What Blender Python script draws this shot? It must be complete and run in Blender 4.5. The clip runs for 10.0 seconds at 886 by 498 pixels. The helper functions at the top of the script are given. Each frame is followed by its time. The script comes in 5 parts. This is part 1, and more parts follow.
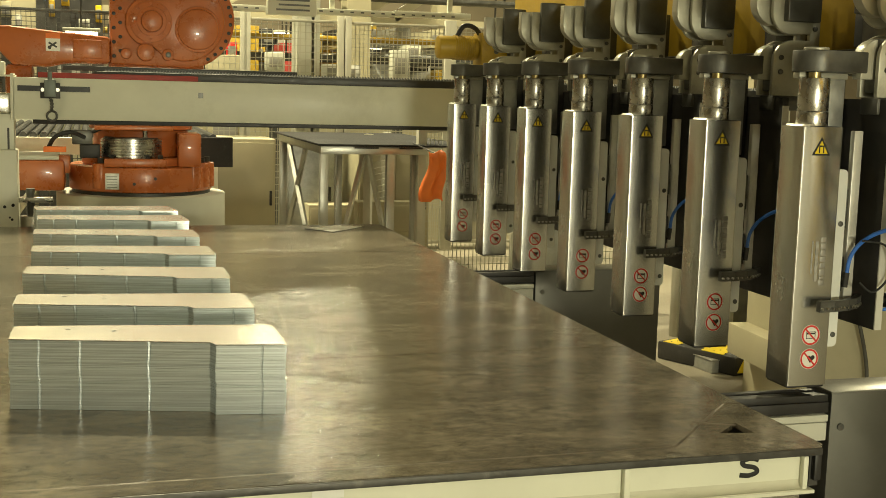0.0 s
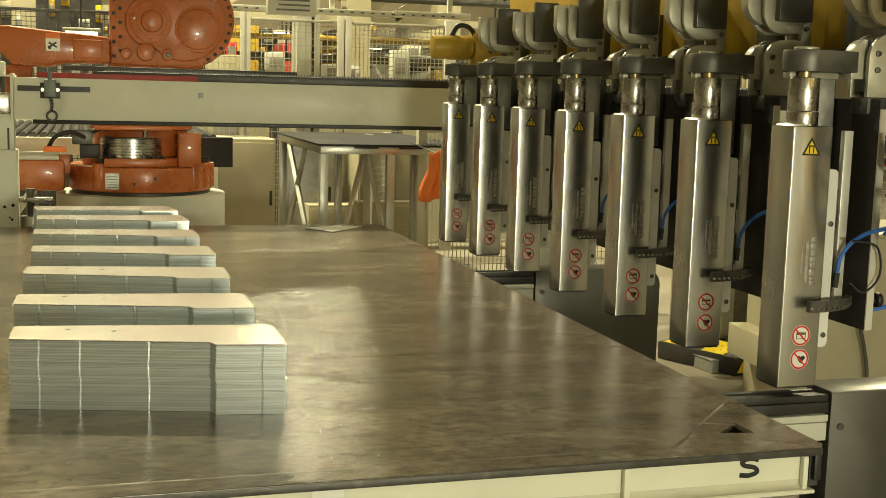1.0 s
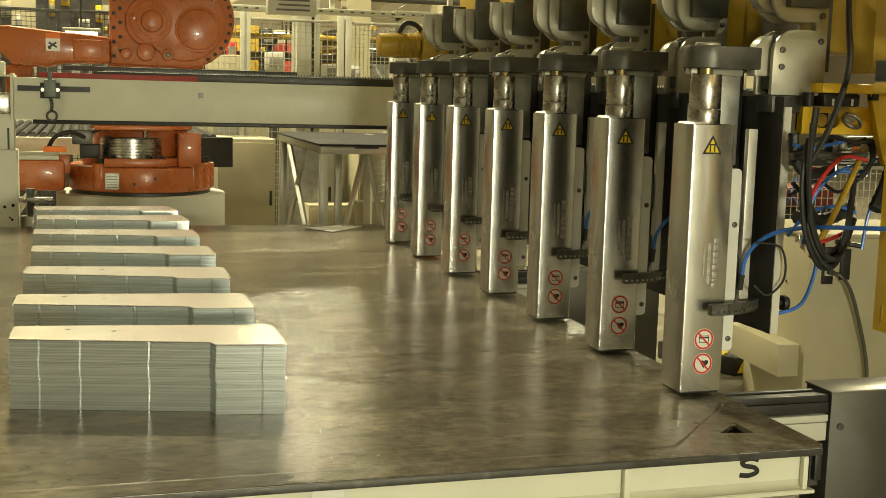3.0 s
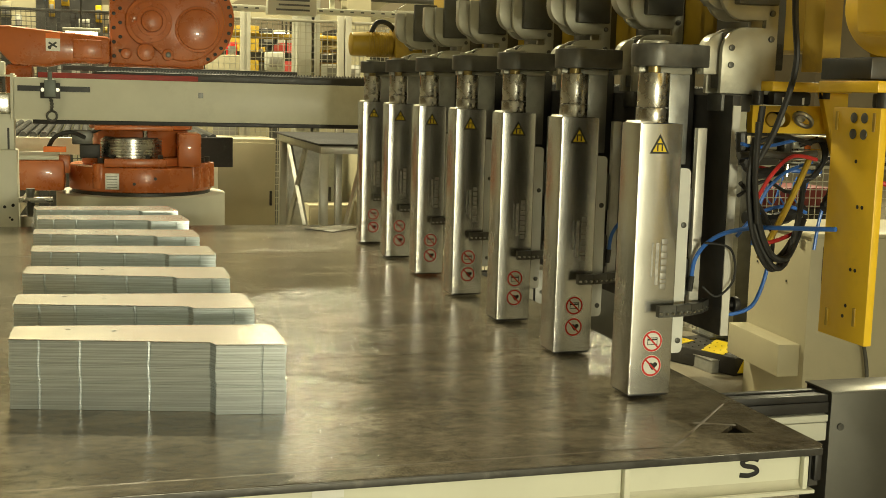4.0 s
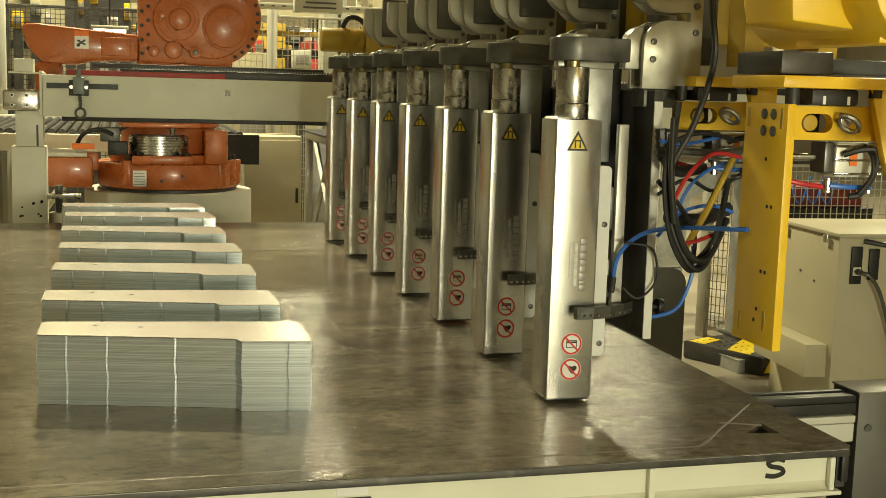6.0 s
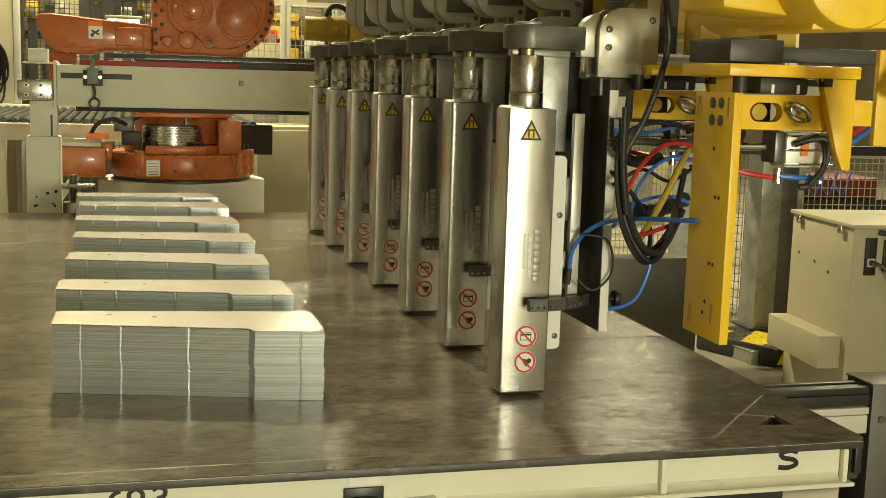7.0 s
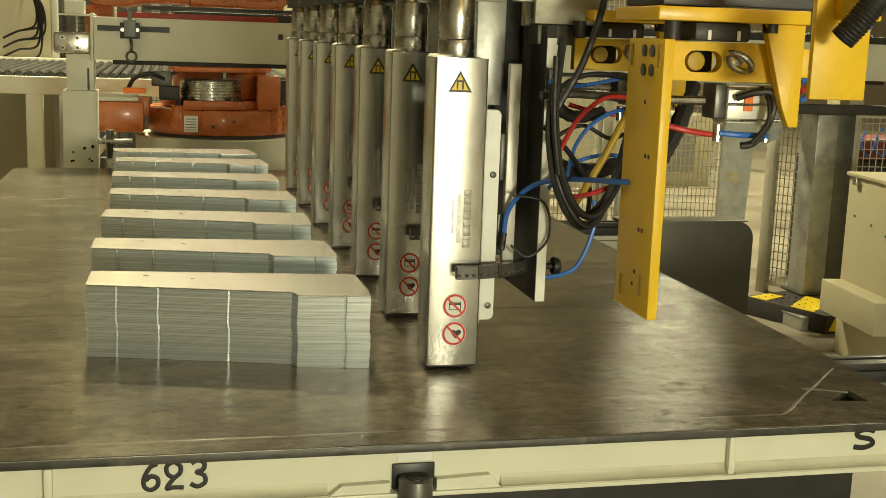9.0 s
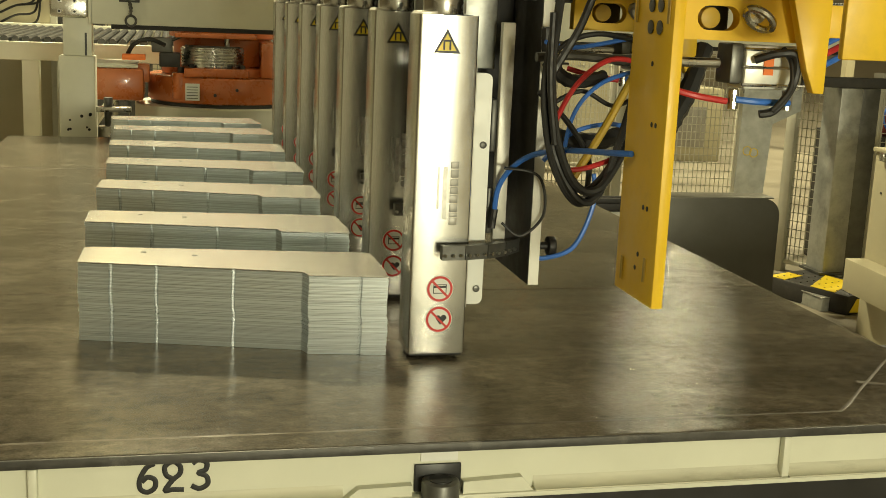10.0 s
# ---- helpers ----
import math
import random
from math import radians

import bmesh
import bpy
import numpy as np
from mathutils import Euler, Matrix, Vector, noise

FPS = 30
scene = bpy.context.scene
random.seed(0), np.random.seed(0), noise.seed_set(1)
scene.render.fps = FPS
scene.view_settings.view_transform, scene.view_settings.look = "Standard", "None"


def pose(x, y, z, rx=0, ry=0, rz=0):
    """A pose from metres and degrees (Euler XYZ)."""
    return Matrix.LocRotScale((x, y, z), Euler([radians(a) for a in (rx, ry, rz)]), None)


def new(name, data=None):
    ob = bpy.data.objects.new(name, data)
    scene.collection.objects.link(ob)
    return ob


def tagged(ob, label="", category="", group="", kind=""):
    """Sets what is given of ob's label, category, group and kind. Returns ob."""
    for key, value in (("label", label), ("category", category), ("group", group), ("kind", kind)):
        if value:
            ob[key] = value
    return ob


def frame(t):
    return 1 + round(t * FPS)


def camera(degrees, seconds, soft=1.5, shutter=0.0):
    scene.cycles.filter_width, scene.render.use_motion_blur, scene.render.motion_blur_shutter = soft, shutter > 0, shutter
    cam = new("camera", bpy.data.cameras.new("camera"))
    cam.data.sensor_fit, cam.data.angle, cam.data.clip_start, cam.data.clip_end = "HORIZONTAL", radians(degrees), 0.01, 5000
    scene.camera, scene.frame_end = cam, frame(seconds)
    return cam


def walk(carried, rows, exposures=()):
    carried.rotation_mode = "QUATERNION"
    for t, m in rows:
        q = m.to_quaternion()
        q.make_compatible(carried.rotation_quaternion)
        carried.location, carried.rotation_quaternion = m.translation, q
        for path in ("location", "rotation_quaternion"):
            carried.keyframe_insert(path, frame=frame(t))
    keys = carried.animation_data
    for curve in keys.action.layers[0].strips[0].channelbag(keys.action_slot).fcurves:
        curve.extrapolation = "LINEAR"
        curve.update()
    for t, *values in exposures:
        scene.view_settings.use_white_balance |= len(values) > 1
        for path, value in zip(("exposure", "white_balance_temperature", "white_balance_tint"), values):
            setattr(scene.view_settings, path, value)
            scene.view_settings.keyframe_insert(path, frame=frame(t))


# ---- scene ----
cam = camera(41.12, 10.0, soft=0.8)
walk(cam, [
    (0, pose(-1.4737, -2.0624, 1.5192, 82.313, -1.541, -16.523)),
    (4.0, pose(-1.4737, -2.0624, 1.5192, 82.313, -1.541, -16.523)),
    (4.5, pose(-1.4737, -2.0624, 1.5192, 82.304, -1.548, -16.388)),
    (5, pose(-1.4737, -2.0624, 1.5192, 82.283, -1.566, -16.043)),
    (6.5, pose(-1.4737, -2.0624, 1.5192, 82.029, -1.645, -14.931)),
    (7, pose(-1.4737, -2.0624, 1.5192, 81.697, -1.66, -14.636)),
    (7.5, pose(-1.4737, -2.0624, 1.5192, 81.406, -1.657, -14.216)),
    (8, pose(-1.4737, -2.0624, 1.5192, 81.042, -1.652, -13.67)),
    (8.5, pose(-1.474, -2.0186, 1.5147, 80.551, -1.74, -13.251)),
    (9, pose(-1.475, -1.9162, 1.5018, 79.651, -1.971, -12.863)),
    (9.5, pose(-1.473, -1.8363, 1.4935, 78.9, -2.127, -12.708)),
    (10, pose(-1.4737, -1.7077, 1.4705, 78.354, -2.452, -12.752)),
], exposures=[(0, 0.0), (10, 0.0)])

TOP = 0.80          # height of the table's steel top above the floor
# ---- light: dim hall daylight-free, high-bay lamps placed out of view ----
world = bpy.data.worlds.new("hall")
world.use_nodes = True
world.node_tree.nodes["Background"].inputs[0].default_value = (0.9, 0.8, 0.55, 1)
world.node_tree.nodes["Background"].inputs[1].default_value = 0.05
scene.world = world

WARM = (0.95, 0.86, 0.53)
COOL = (0.95, 0.91, 0.63)
LAMPS = [  # x, y, z, watts, colour
    # first three places worked out from stack shadow and table glare
    (-1.5, 8.2, 7.2, 1280, WARM),
    (1.3, 17.0, 5.9, 120, WARM),
    (5.3, 13.0, 5.1, 105, WARM),
    # the rest are unseen, added to fill right faces, yellow parts and hall
    (3.2, -4.2, 4.6, 60, COOL),
    (-6.2, 1.5, 6.8, 120, WARM),
    (7.0, 8.0, 6.6, 760, WARM),
    (-7.0, 14.0, 7.2, 450, WARM),
    (3.0, 20.0, 7.2, 420, WARM),
]
LAMP_COLOUR = WARM


# ---- materials ----
def material(name, colour, rough=0.5, metal=0.0, scale=8.0, var=0.12, dark=None, stain=0.0, bump=0.0, rvar=0.12, stretch=(1, 1, 1), fine=60.0, emit=0.0, coat=0.0):
    m = bpy.data.materials.new(name)
    m.use_nodes = True
    nt = m.node_tree
    b = nt.nodes["Principled BSDF"]
    b.inputs["Roughness"].default_value = rough
    b.inputs["Metallic"].default_value = metal
    b.inputs["Coat Weight"].default_value = coat
    tc = nt.nodes.new("ShaderNodeTexCoord")
    mp = nt.nodes.new("ShaderNodeMapping")
    mp.inputs["Scale"].default_value = stretch
    nt.links.new(tc.outputs["Object"], mp.inputs[0])
    n1 = nt.nodes.new("ShaderNodeTexNoise")
    n1.inputs["Scale"].default_value, n1.inputs["Detail"].default_value, n1.inputs["Roughness"].default_value = scale, 6, 0.6
    n2 = nt.nodes.new("ShaderNodeTexNoise")
    n2.inputs["Scale"].default_value, n2.inputs["Detail"].default_value = fine, 3
    for n in (n1, n2):
        nt.links.new(mp.outputs[0], n.inputs["Vector"])
    c = Vector(colour)
    d = Vector(dark) if dark else c * 0.45
    r1 = nt.nodes.new("ShaderNodeValToRGB")
    r1.color_ramp.elements[0].position, r1.color_ramp.elements[1].position = 0.3, 0.72
    r1.color_ramp.elements[0].color = (*(c * (1 - var)), 1)
    r1.color_ramp.elements[1].color = (*[min(1, x * (1 + var)) for x in c], 1)
    nt.links.new(n1.outputs[0], r1.inputs[0])
    mix = nt.nodes.new("ShaderNodeMix")
    mix.data_type = "RGBA"
    mr = nt.nodes.new("ShaderNodeMapRange")
    mr.inputs[1].default_value, mr.inputs[2].default_value = 0.56, 0.74
    mr.inputs[3].default_value, mr.inputs[4].default_value = 0.0, stain
    n3 = nt.nodes.new("ShaderNodeTexNoise")
    n3.inputs["Scale"].default_value, n3.inputs["Detail"].default_value, n3.inputs["Roughness"].default_value = scale * 0.45, 8, 0.7
    nt.links.new(mp.outputs[0], n3.inputs["Vector"])
    nt.links.new(n3.outputs[0], mr.inputs[0])
    nt.links.new(mr.outputs[0], mix.inputs[0])
    nt.links.new(r1.outputs[0], mix.inputs[6])
    mix.inputs[7].default_value = (*d, 1)
    nt.links.new(mix.outputs[2], b.inputs["Base Color"])
    rr = nt.nodes.new("ShaderNodeMapRange")
    rr.inputs[1].default_value, rr.inputs[2].default_value = 0.3, 0.7
    rr.inputs[3].default_value, rr.inputs[4].default_value = max(0.03, rough - rvar), min(1, rough + rvar)
    ad = nt.nodes.new("ShaderNodeMath")
    ad.operation = "ADD"
    ad.use_clamp = True
    hf = nt.nodes.new("ShaderNodeMath")
    hf.operation = "MULTIPLY_ADD"
    hf.inputs[1].default_value, hf.inputs[2].default_value = 0.35, -0.175
    nt.links.new(n2.outputs[0], hf.inputs[0])
    nt.links.new(n1.outputs[0], ad.inputs[0])
    nt.links.new(hf.outputs[0], ad.inputs[1])
    nt.links.new(ad.outputs[0], rr.inputs[0])
    nt.links.new(rr.outputs[0], b.inputs["Roughness"])
    if bump:
        bp = nt.nodes.new("ShaderNodeBump")
        bp.inputs["Strength"].default_value, bp.inputs["Distance"].default_value = bump, 0.004
        nt.links.new(n2.outputs[0], bp.inputs["Height"])
        nt.links.new(bp.outputs[0], b.inputs["Normal"])
    if emit:
        b.inputs["Emission Color"].default_value = (*LAMP_COLOUR, 1)
        b.inputs["Emission Strength"].default_value = emit
    return m


TABLE_STEEL = material("worn_table_steel", (0.182, 0.158, 0.120), 0.135, 0.06, 2.0, 0.26, (0.078, 0.069, 0.053), 0.6, 0.14, 0.04, (1, 1.4, 1), 230)
# scratches and oily smears on the table's steel
nt = TABLE_STEEL.node_tree
tc = nt.nodes["Texture Coordinate"]
for stretch, scale, lo, hi in (((1.0, 2.0, 1.0), 4.2, 0.60, 1.24), ((1.5, 2.0, 1.0), 16.0, 0.72, 1.18), ((1.0, 1.7, 1.0), 34.0, 0.80, 1.18), ((3.0, 0.8, 1.0), 14.0, 0.90, 1.10), ((1.0, 1.0, 1.0), 220.0, 0.78, 1.22)):
    mp = nt.nodes.new("ShaderNodeMapping")
    mp.inputs["Scale"].default_value = stretch
    ns = nt.nodes.new("ShaderNodeTexNoise")
    ns.inputs["Scale"].default_value, ns.inputs["Detail"].default_value, ns.inputs["Roughness"].default_value = scale, 8, 0.68
    mr = nt.nodes.new("ShaderNodeMapRange")
    mr.inputs[1].default_value, mr.inputs[2].default_value, mr.inputs[3].default_value, mr.inputs[4].default_value = 0.35, 0.65, lo, hi
    mx = nt.nodes.new("ShaderNodeMix")
    mx.data_type, mx.blend_type = "RGBA", "MULTIPLY"
    mx.inputs[0].default_value = 1.0
    base = nt.nodes["Principled BSDF"].inputs["Base Color"]
    src = base.links[0].from_socket
    nt.links.new(tc.outputs["Object"], mp.inputs[0])
    nt.links.new(mp.outputs[0], ns.inputs["Vector"])
    nt.links.new(ns.outputs[0], mr.inputs[0])
    nt.links.new(src, mx.inputs[6])
    nt.links.new(mr.outputs[0], mx.inputs[7])
    nt.links.new(mx.outputs[2], base)
CREAM = material("cream_paint", (0.70, 0.70, 0.57), 0.42, 0, 5, 0.05, (0.46, 0.43, 0.31), 0.35, 0.05)
BEAM_CREAM = material("grey_cream_paint", (0.73, 0.735, 0.61), 0.45, 0, 4, 0.07, (0.45, 0.44, 0.33), 0.45, 0.05)
BRUSHED = material("brushed_stainless", (0.61, 0.605, 0.57), 0.25, 0.97, 5, 0.06, (0.47, 0.465, 0.43), 0.45, 0.0, 0.03, (1.6, 1.6, 0.8), 30)
BLANK = material("zinc_sheet", (0.66, 0.64, 0.60), 0.25, 0.95, 4, 0.02, (0.48, 0.46, 0.43), 0.0, 0.0, 0.015)
CHROME = material("machined_steel", (0.55, 0.54, 0.50), 0.28, 1.0, 12, 0.10, (0.3, 0.28, 0.24), 0.4, 0.03, 0.08)
CAST = material("dull_steel", (0.125, 0.125, 0.115), 0.40, 0.65, 14, 0.25, (0.05, 0.048, 0.043), 0.6, 0.12)
CLAMP = material("worn_nickel", (0.42, 0.41, 0.335), 0.40, 0.4, 14, 0.12, (0.20, 0.19, 0.15), 0.6, 0.08)
ALU = material("aluminium_profile", (0.48, 0.48, 0.44), 0.4, 0.85, 12, 0.08, (0.3, 0.29, 0.26), 0.4, 0.03)
BLACK = material("black_painted_steel", (0.022, 0.021, 0.02), 0.45, 0, 10, 0.2, (0.06, 0.055, 0.05), 0.5, 0.05)
RUBBER = material("black_rubber", (0.018, 0.018, 0.018), 0.5, 0, 30, 0.2)
ORANGE = material("orange_robot_paint", (0.46, 0.128, 0.034), 0.30, 0, 6, 0.12, (0.27, 0.085, 0.035), 0.5, 0.04, coat=0.2)
YELLOW = material("yellow_paint", (0.83, 0.535, 0.022), 0.4, 0, 7, 0.08, (0.46, 0.28, 0.03), 0.55, 0.04)
OLD_YELLOW = material("grimy_yellow_paint", (0.44, 0.29, 0.025), 0.45, 0, 9, 0.15, (0.17, 0.11, 0.03), 0.75, 0.06)
BEIGE = material("beige_cabinet_paint", (0.47, 0.43, 0.29), 0.5, 0, 4, 0.06, (0.36, 0.33, 0.23), 0.4, 0.04)
FLOOR = material("oily_concrete", (0.27, 0.24, 0.18), 0.5, 0, 1.2, 0.25, (0.13, 0.112, 0.082), 0.6, 0.1)
WALL = material("hall_wall", (0.32, 0.275, 0.19), 0.8, 0, 1.5, 0.12, (0.2, 0.17, 0.12), 0.5)
WHITE = material("white_plastic", (0.78, 0.78, 0.74), 0.4, 0, 8, 0.04)
RED = material("red_vinyl", (0.62, 0.03, 0.025), 0.4, 0, 8, 0.05)
STICKER_YELLOW = material("sticker_yellow", (0.80, 0.60, 0.02), 0.4, 0, 8, 0.04)
INK = material("black_ink", (0.012, 0.012, 0.012), 0.45, 0, 8, 0.1)


# ---- mesh helpers ----
def mesh_of(name, bm):
    bmesh.ops.recalc_face_normals(bm, faces=bm.faces)
    me = bpy.data.meshes.new(name)
    bm.to_mesh(me)
    bm.free()
    me.set_sharp_from_angle(angle=radians(28))
    return me


def part(name, bm, mat, parent, label="", at=None):
    ob = new(name, mesh_of(name, bm) if isinstance(bm, bmesh.types.BMesh) else bm)
    if not ob.data.materials:
        ob.data.materials.append(mat)
    if parent:
        ob.parent = parent
    if at:
        ob.matrix_basis = at
    return tagged(ob, label)


def thing(name, label, category, at=None, group="", kind=""):
    ob = new(name)
    ob.empty_display_size = 0.1
    if at:
        ob.matrix_basis = at
    return tagged(ob, label, category, group, kind)


def box(a, b, bevel=0.0, bm=None, m=None, seg=2):
    own = bmesh.new()
    r = bmesh.ops.create_cube(own, size=1)
    a, b = Vector(a), Vector(b)
    bmesh.ops.scale(own, vec=[abs(x) for x in (b - a)], verts=own.verts)
    bmesh.ops.translate(own, vec=(a + b) / 2, verts=own.verts)
    if bevel:
        bmesh.ops.bevel(own, geom=own.edges[:], offset=bevel, segments=seg, profile=0.5, affect="EDGES", clamp_overlap=True)
    return join(bm, own, m)


def join(bm, own, m=None):
    if m is not None:
        own.transform(m)
    if bm is None:
        return own
    me = bpy.data.meshes.new("t")
    own.to_mesh(me)
    own.free()
    bm.from_mesh(me)
    bpy.data.meshes.remove(me)
    return bm


def rod(p, q, r, bm=None, seg=20, r2=None, bevel=0.0):
    own = bmesh.new()
    p, q = Vector(p), Vector(q)
    bmesh.ops.create_cone(own, cap_ends=True, segments=seg, radius1=r, radius2=r if r2 is None else r2, depth=(q - p).length)
    if bevel:
        es = [e for e in own.edges if abs(e.verts[0].co.z - e.verts[1].co.z) < 1e-6]
        bmesh.ops.bevel(own, geom=es, offset=bevel, segments=2, profile=0.5, affect="EDGES", clamp_overlap=True)
    turn = (q - p).to_track_quat("Z", "Y").to_matrix().to_4x4()
    own.transform(Matrix.Translation((p + q) / 2) @ turn)
    for f in own.faces:
        f.smooth = len(f.verts) == 4
    return join(bm, own)


def prism(pts, axis, a, b, bm=None, bevel=0.0):
    """A flat outline drawn out along an axis from a to b; outline pairs are the two other axes in order."""
    own = bmesh.new()
    def put(u, v, w):
        return {"x": (w, u, v), "y": (u, w, v), "z": (u, v, w)}[axis]
    lo = [own.verts.new(put(u, v, a)) for u, v in pts]
    hi = [own.verts.new(put(u, v, b)) for u, v in pts]
    own.faces.new(lo)
    own.faces.new(hi[::-1])
    n = len(pts)
    for i in range(n):
        own.faces.new((lo[i], hi[i], hi[(i + 1) % n], lo[(i + 1) % n]))
    bmesh.ops.recalc_face_normals(own, faces=own.faces)
    if bevel:
        bmesh.ops.bevel(own, geom=own.edges[:], offset=bevel, segments=2, profile=0.5, affect="EDGES", clamp_overlap=True)
    return join(bm, own)


def arc(cx, cy, r, a0, a1, n=10):
    return [(cx + r * math.cos(radians(a0 + (a1 - a0) * i / n)), cy + r * math.sin(radians(a0 + (a1 - a0) * i / n))) for i in range(n + 1)]


def hose(points, r, bm=None, steps=8, seg=8, ribs=0.0):
    """A smooth tube through points."""
    P = [Vector(p) for p in points]
    path = []
    for i in range(len(P) - 1):
        p0, p1, p2, p3 = P[max(i - 1, 0)], P[i], P[i + 1], P[min(i + 2, len(P) - 1)]
        for k in range(steps):
            t = k / steps
            path.append(0.5 * ((2 * p1) + (p2 - p0) * t + (2 * p0 - 5 * p1 + 4 * p2 - p3) * t * t + (3 * p1 - p0 - 3 * p2 + p3) * t ** 3))
    path.append(P[-1])
    own = bmesh.new()
    rings = []
    up = Vector((0.13, 0.31, 0.94))
    for i, c in enumerate(path):
        d = (path[min(i + 1, len(path) - 1)] - path[max(i - 1, 0)]).normalized()
        u = d.cross(up).normalized()
        w = d.cross(u)
        up = -w if w.dot(up) < 0 else w
        rr = r * (1 + ribs * (i % 2))
        rings.append([own.verts.new(c + rr * (u * math.cos(6.28318 * k / seg) + w * math.sin(6.28318 * k / seg))) for k in range(seg)])
    for a, b in zip(rings, rings[1:]):
        for k in range(seg):
            own.faces.new((a[k], a[(k + 1) % seg], b[(k + 1) % seg], b[k])).smooth = True
    own.faces.new(rings[0])
    own.faces.new(rings[-1])
    return join(bm, own)


# ---- hall ----
def lamp(x, y, z, watts, colour):
    ob = thing("high_bay_lamp", "unseen round high-bay lamp with a grey metal reflector", "lamp", pose(x, y, z), "high-bay lamps")
    own = bmesh.new()
    prof = [(0.05, 0.32), (0.09, 0.30), (0.13, 0.20), (0.27, 0.02), (0.29, 0.0)]
    rings = [[own.verts.new((r * math.cos(k * math.pi / 12), r * math.sin(k * math.pi / 12), h)) for k in range(24)] for r, h in prof]
    for a, b in zip(rings, rings[1:]):
        for k in range(24):
            own.faces.new((a[k], a[(k + 1) % 24], b[(k + 1) % 24], b[k])).smooth = True
    own.faces.new(rings[0])
    part("reflector", own, CAST, ob)
    part("bulb", rod((0, 0, 0.03), (0, 0, 0.2), 0.06), BULB, ob, "glowing bulb")
    part("cord", rod((0, 0, 0.3), (0, 0, HALL - z), 0.012, seg=8), RUBBER, ob)
    data = bpy.data.lights.new("lamp", "AREA")
    data.shape, data.size, data.energy, data.color = "DISK", 0.5, watts, colour
    li = new("lamp_light", data)
    li.parent = ob
    li.matrix_basis = pose(0, 0, -0.01)
    return ob


HALL = 9.0
BULB = material("glowing_bulb", (0.9, 0.85, 0.7), 0.4, emit=6.0)


def slab(name, a, b, mat, label, category, bevel=0.0):
    return tagged(part(name, box(a, b, bevel), mat, None), label, category, kind="structure")


# unseen south wall, kept pale and close so metal faces reflect it brightly
BOUNCE_WALL = material("bounce_wall_paint", (0.76, 0.75, 0.68), 0.7, 0, 1.5, 0.08, (0.5, 0.47, 0.38), 0.3)
slab("floor", (-16, -5.8, -0.2), (16, 24, 0), FLOOR, "oil-stained grey concrete factory floor", "floor")
slab("ceiling", (-16, -5.8, HALL), (16, 24, HALL + 0.2), WALL, "dusty grey hall ceiling", "ceiling")
slab("wall_north", (-16, 24, 0), (16, 24.3, HALL), WALL, "beige painted hall wall", "wall")
slab("wall_south_bounce", (-16, -6.1, 0), (16, -5.8, HALL), BOUNCE_WALL, "beige painted hall wall", "wall")
slab("wall_east", (16, -5.8, 0), (16.3, 24, HALL), WALL, "beige painted hall wall", "wall")
slab("wall_west", (-16.3, -5.8, 0), (-16, 24, HALL), WALL, "beige painted hall wall", "wall")
for row in LAMPS:
    lamp(*row)


def front_fill_lamp(x, y, z, watts, colour):
    """An added wall floodlight, standing in for an unseen low light in front."""
    ob = thing("front_fill_lamp", "added floodlight standing in for an unseen low front light", "lamp", pose(x, y, z))
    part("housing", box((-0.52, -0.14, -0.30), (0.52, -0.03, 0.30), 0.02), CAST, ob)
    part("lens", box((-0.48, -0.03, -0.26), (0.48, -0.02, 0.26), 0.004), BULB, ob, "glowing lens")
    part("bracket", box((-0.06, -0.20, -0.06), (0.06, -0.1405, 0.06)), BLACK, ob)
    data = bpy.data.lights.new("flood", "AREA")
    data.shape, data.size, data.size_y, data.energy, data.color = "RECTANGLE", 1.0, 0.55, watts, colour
    li = new("front_fill_light", data)
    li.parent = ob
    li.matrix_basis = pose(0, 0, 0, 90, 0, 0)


# unseen fixture, added to brighten the faces turned south
front_fill_lamp(-0.3, -5.6, 1.25, 185, COOL)


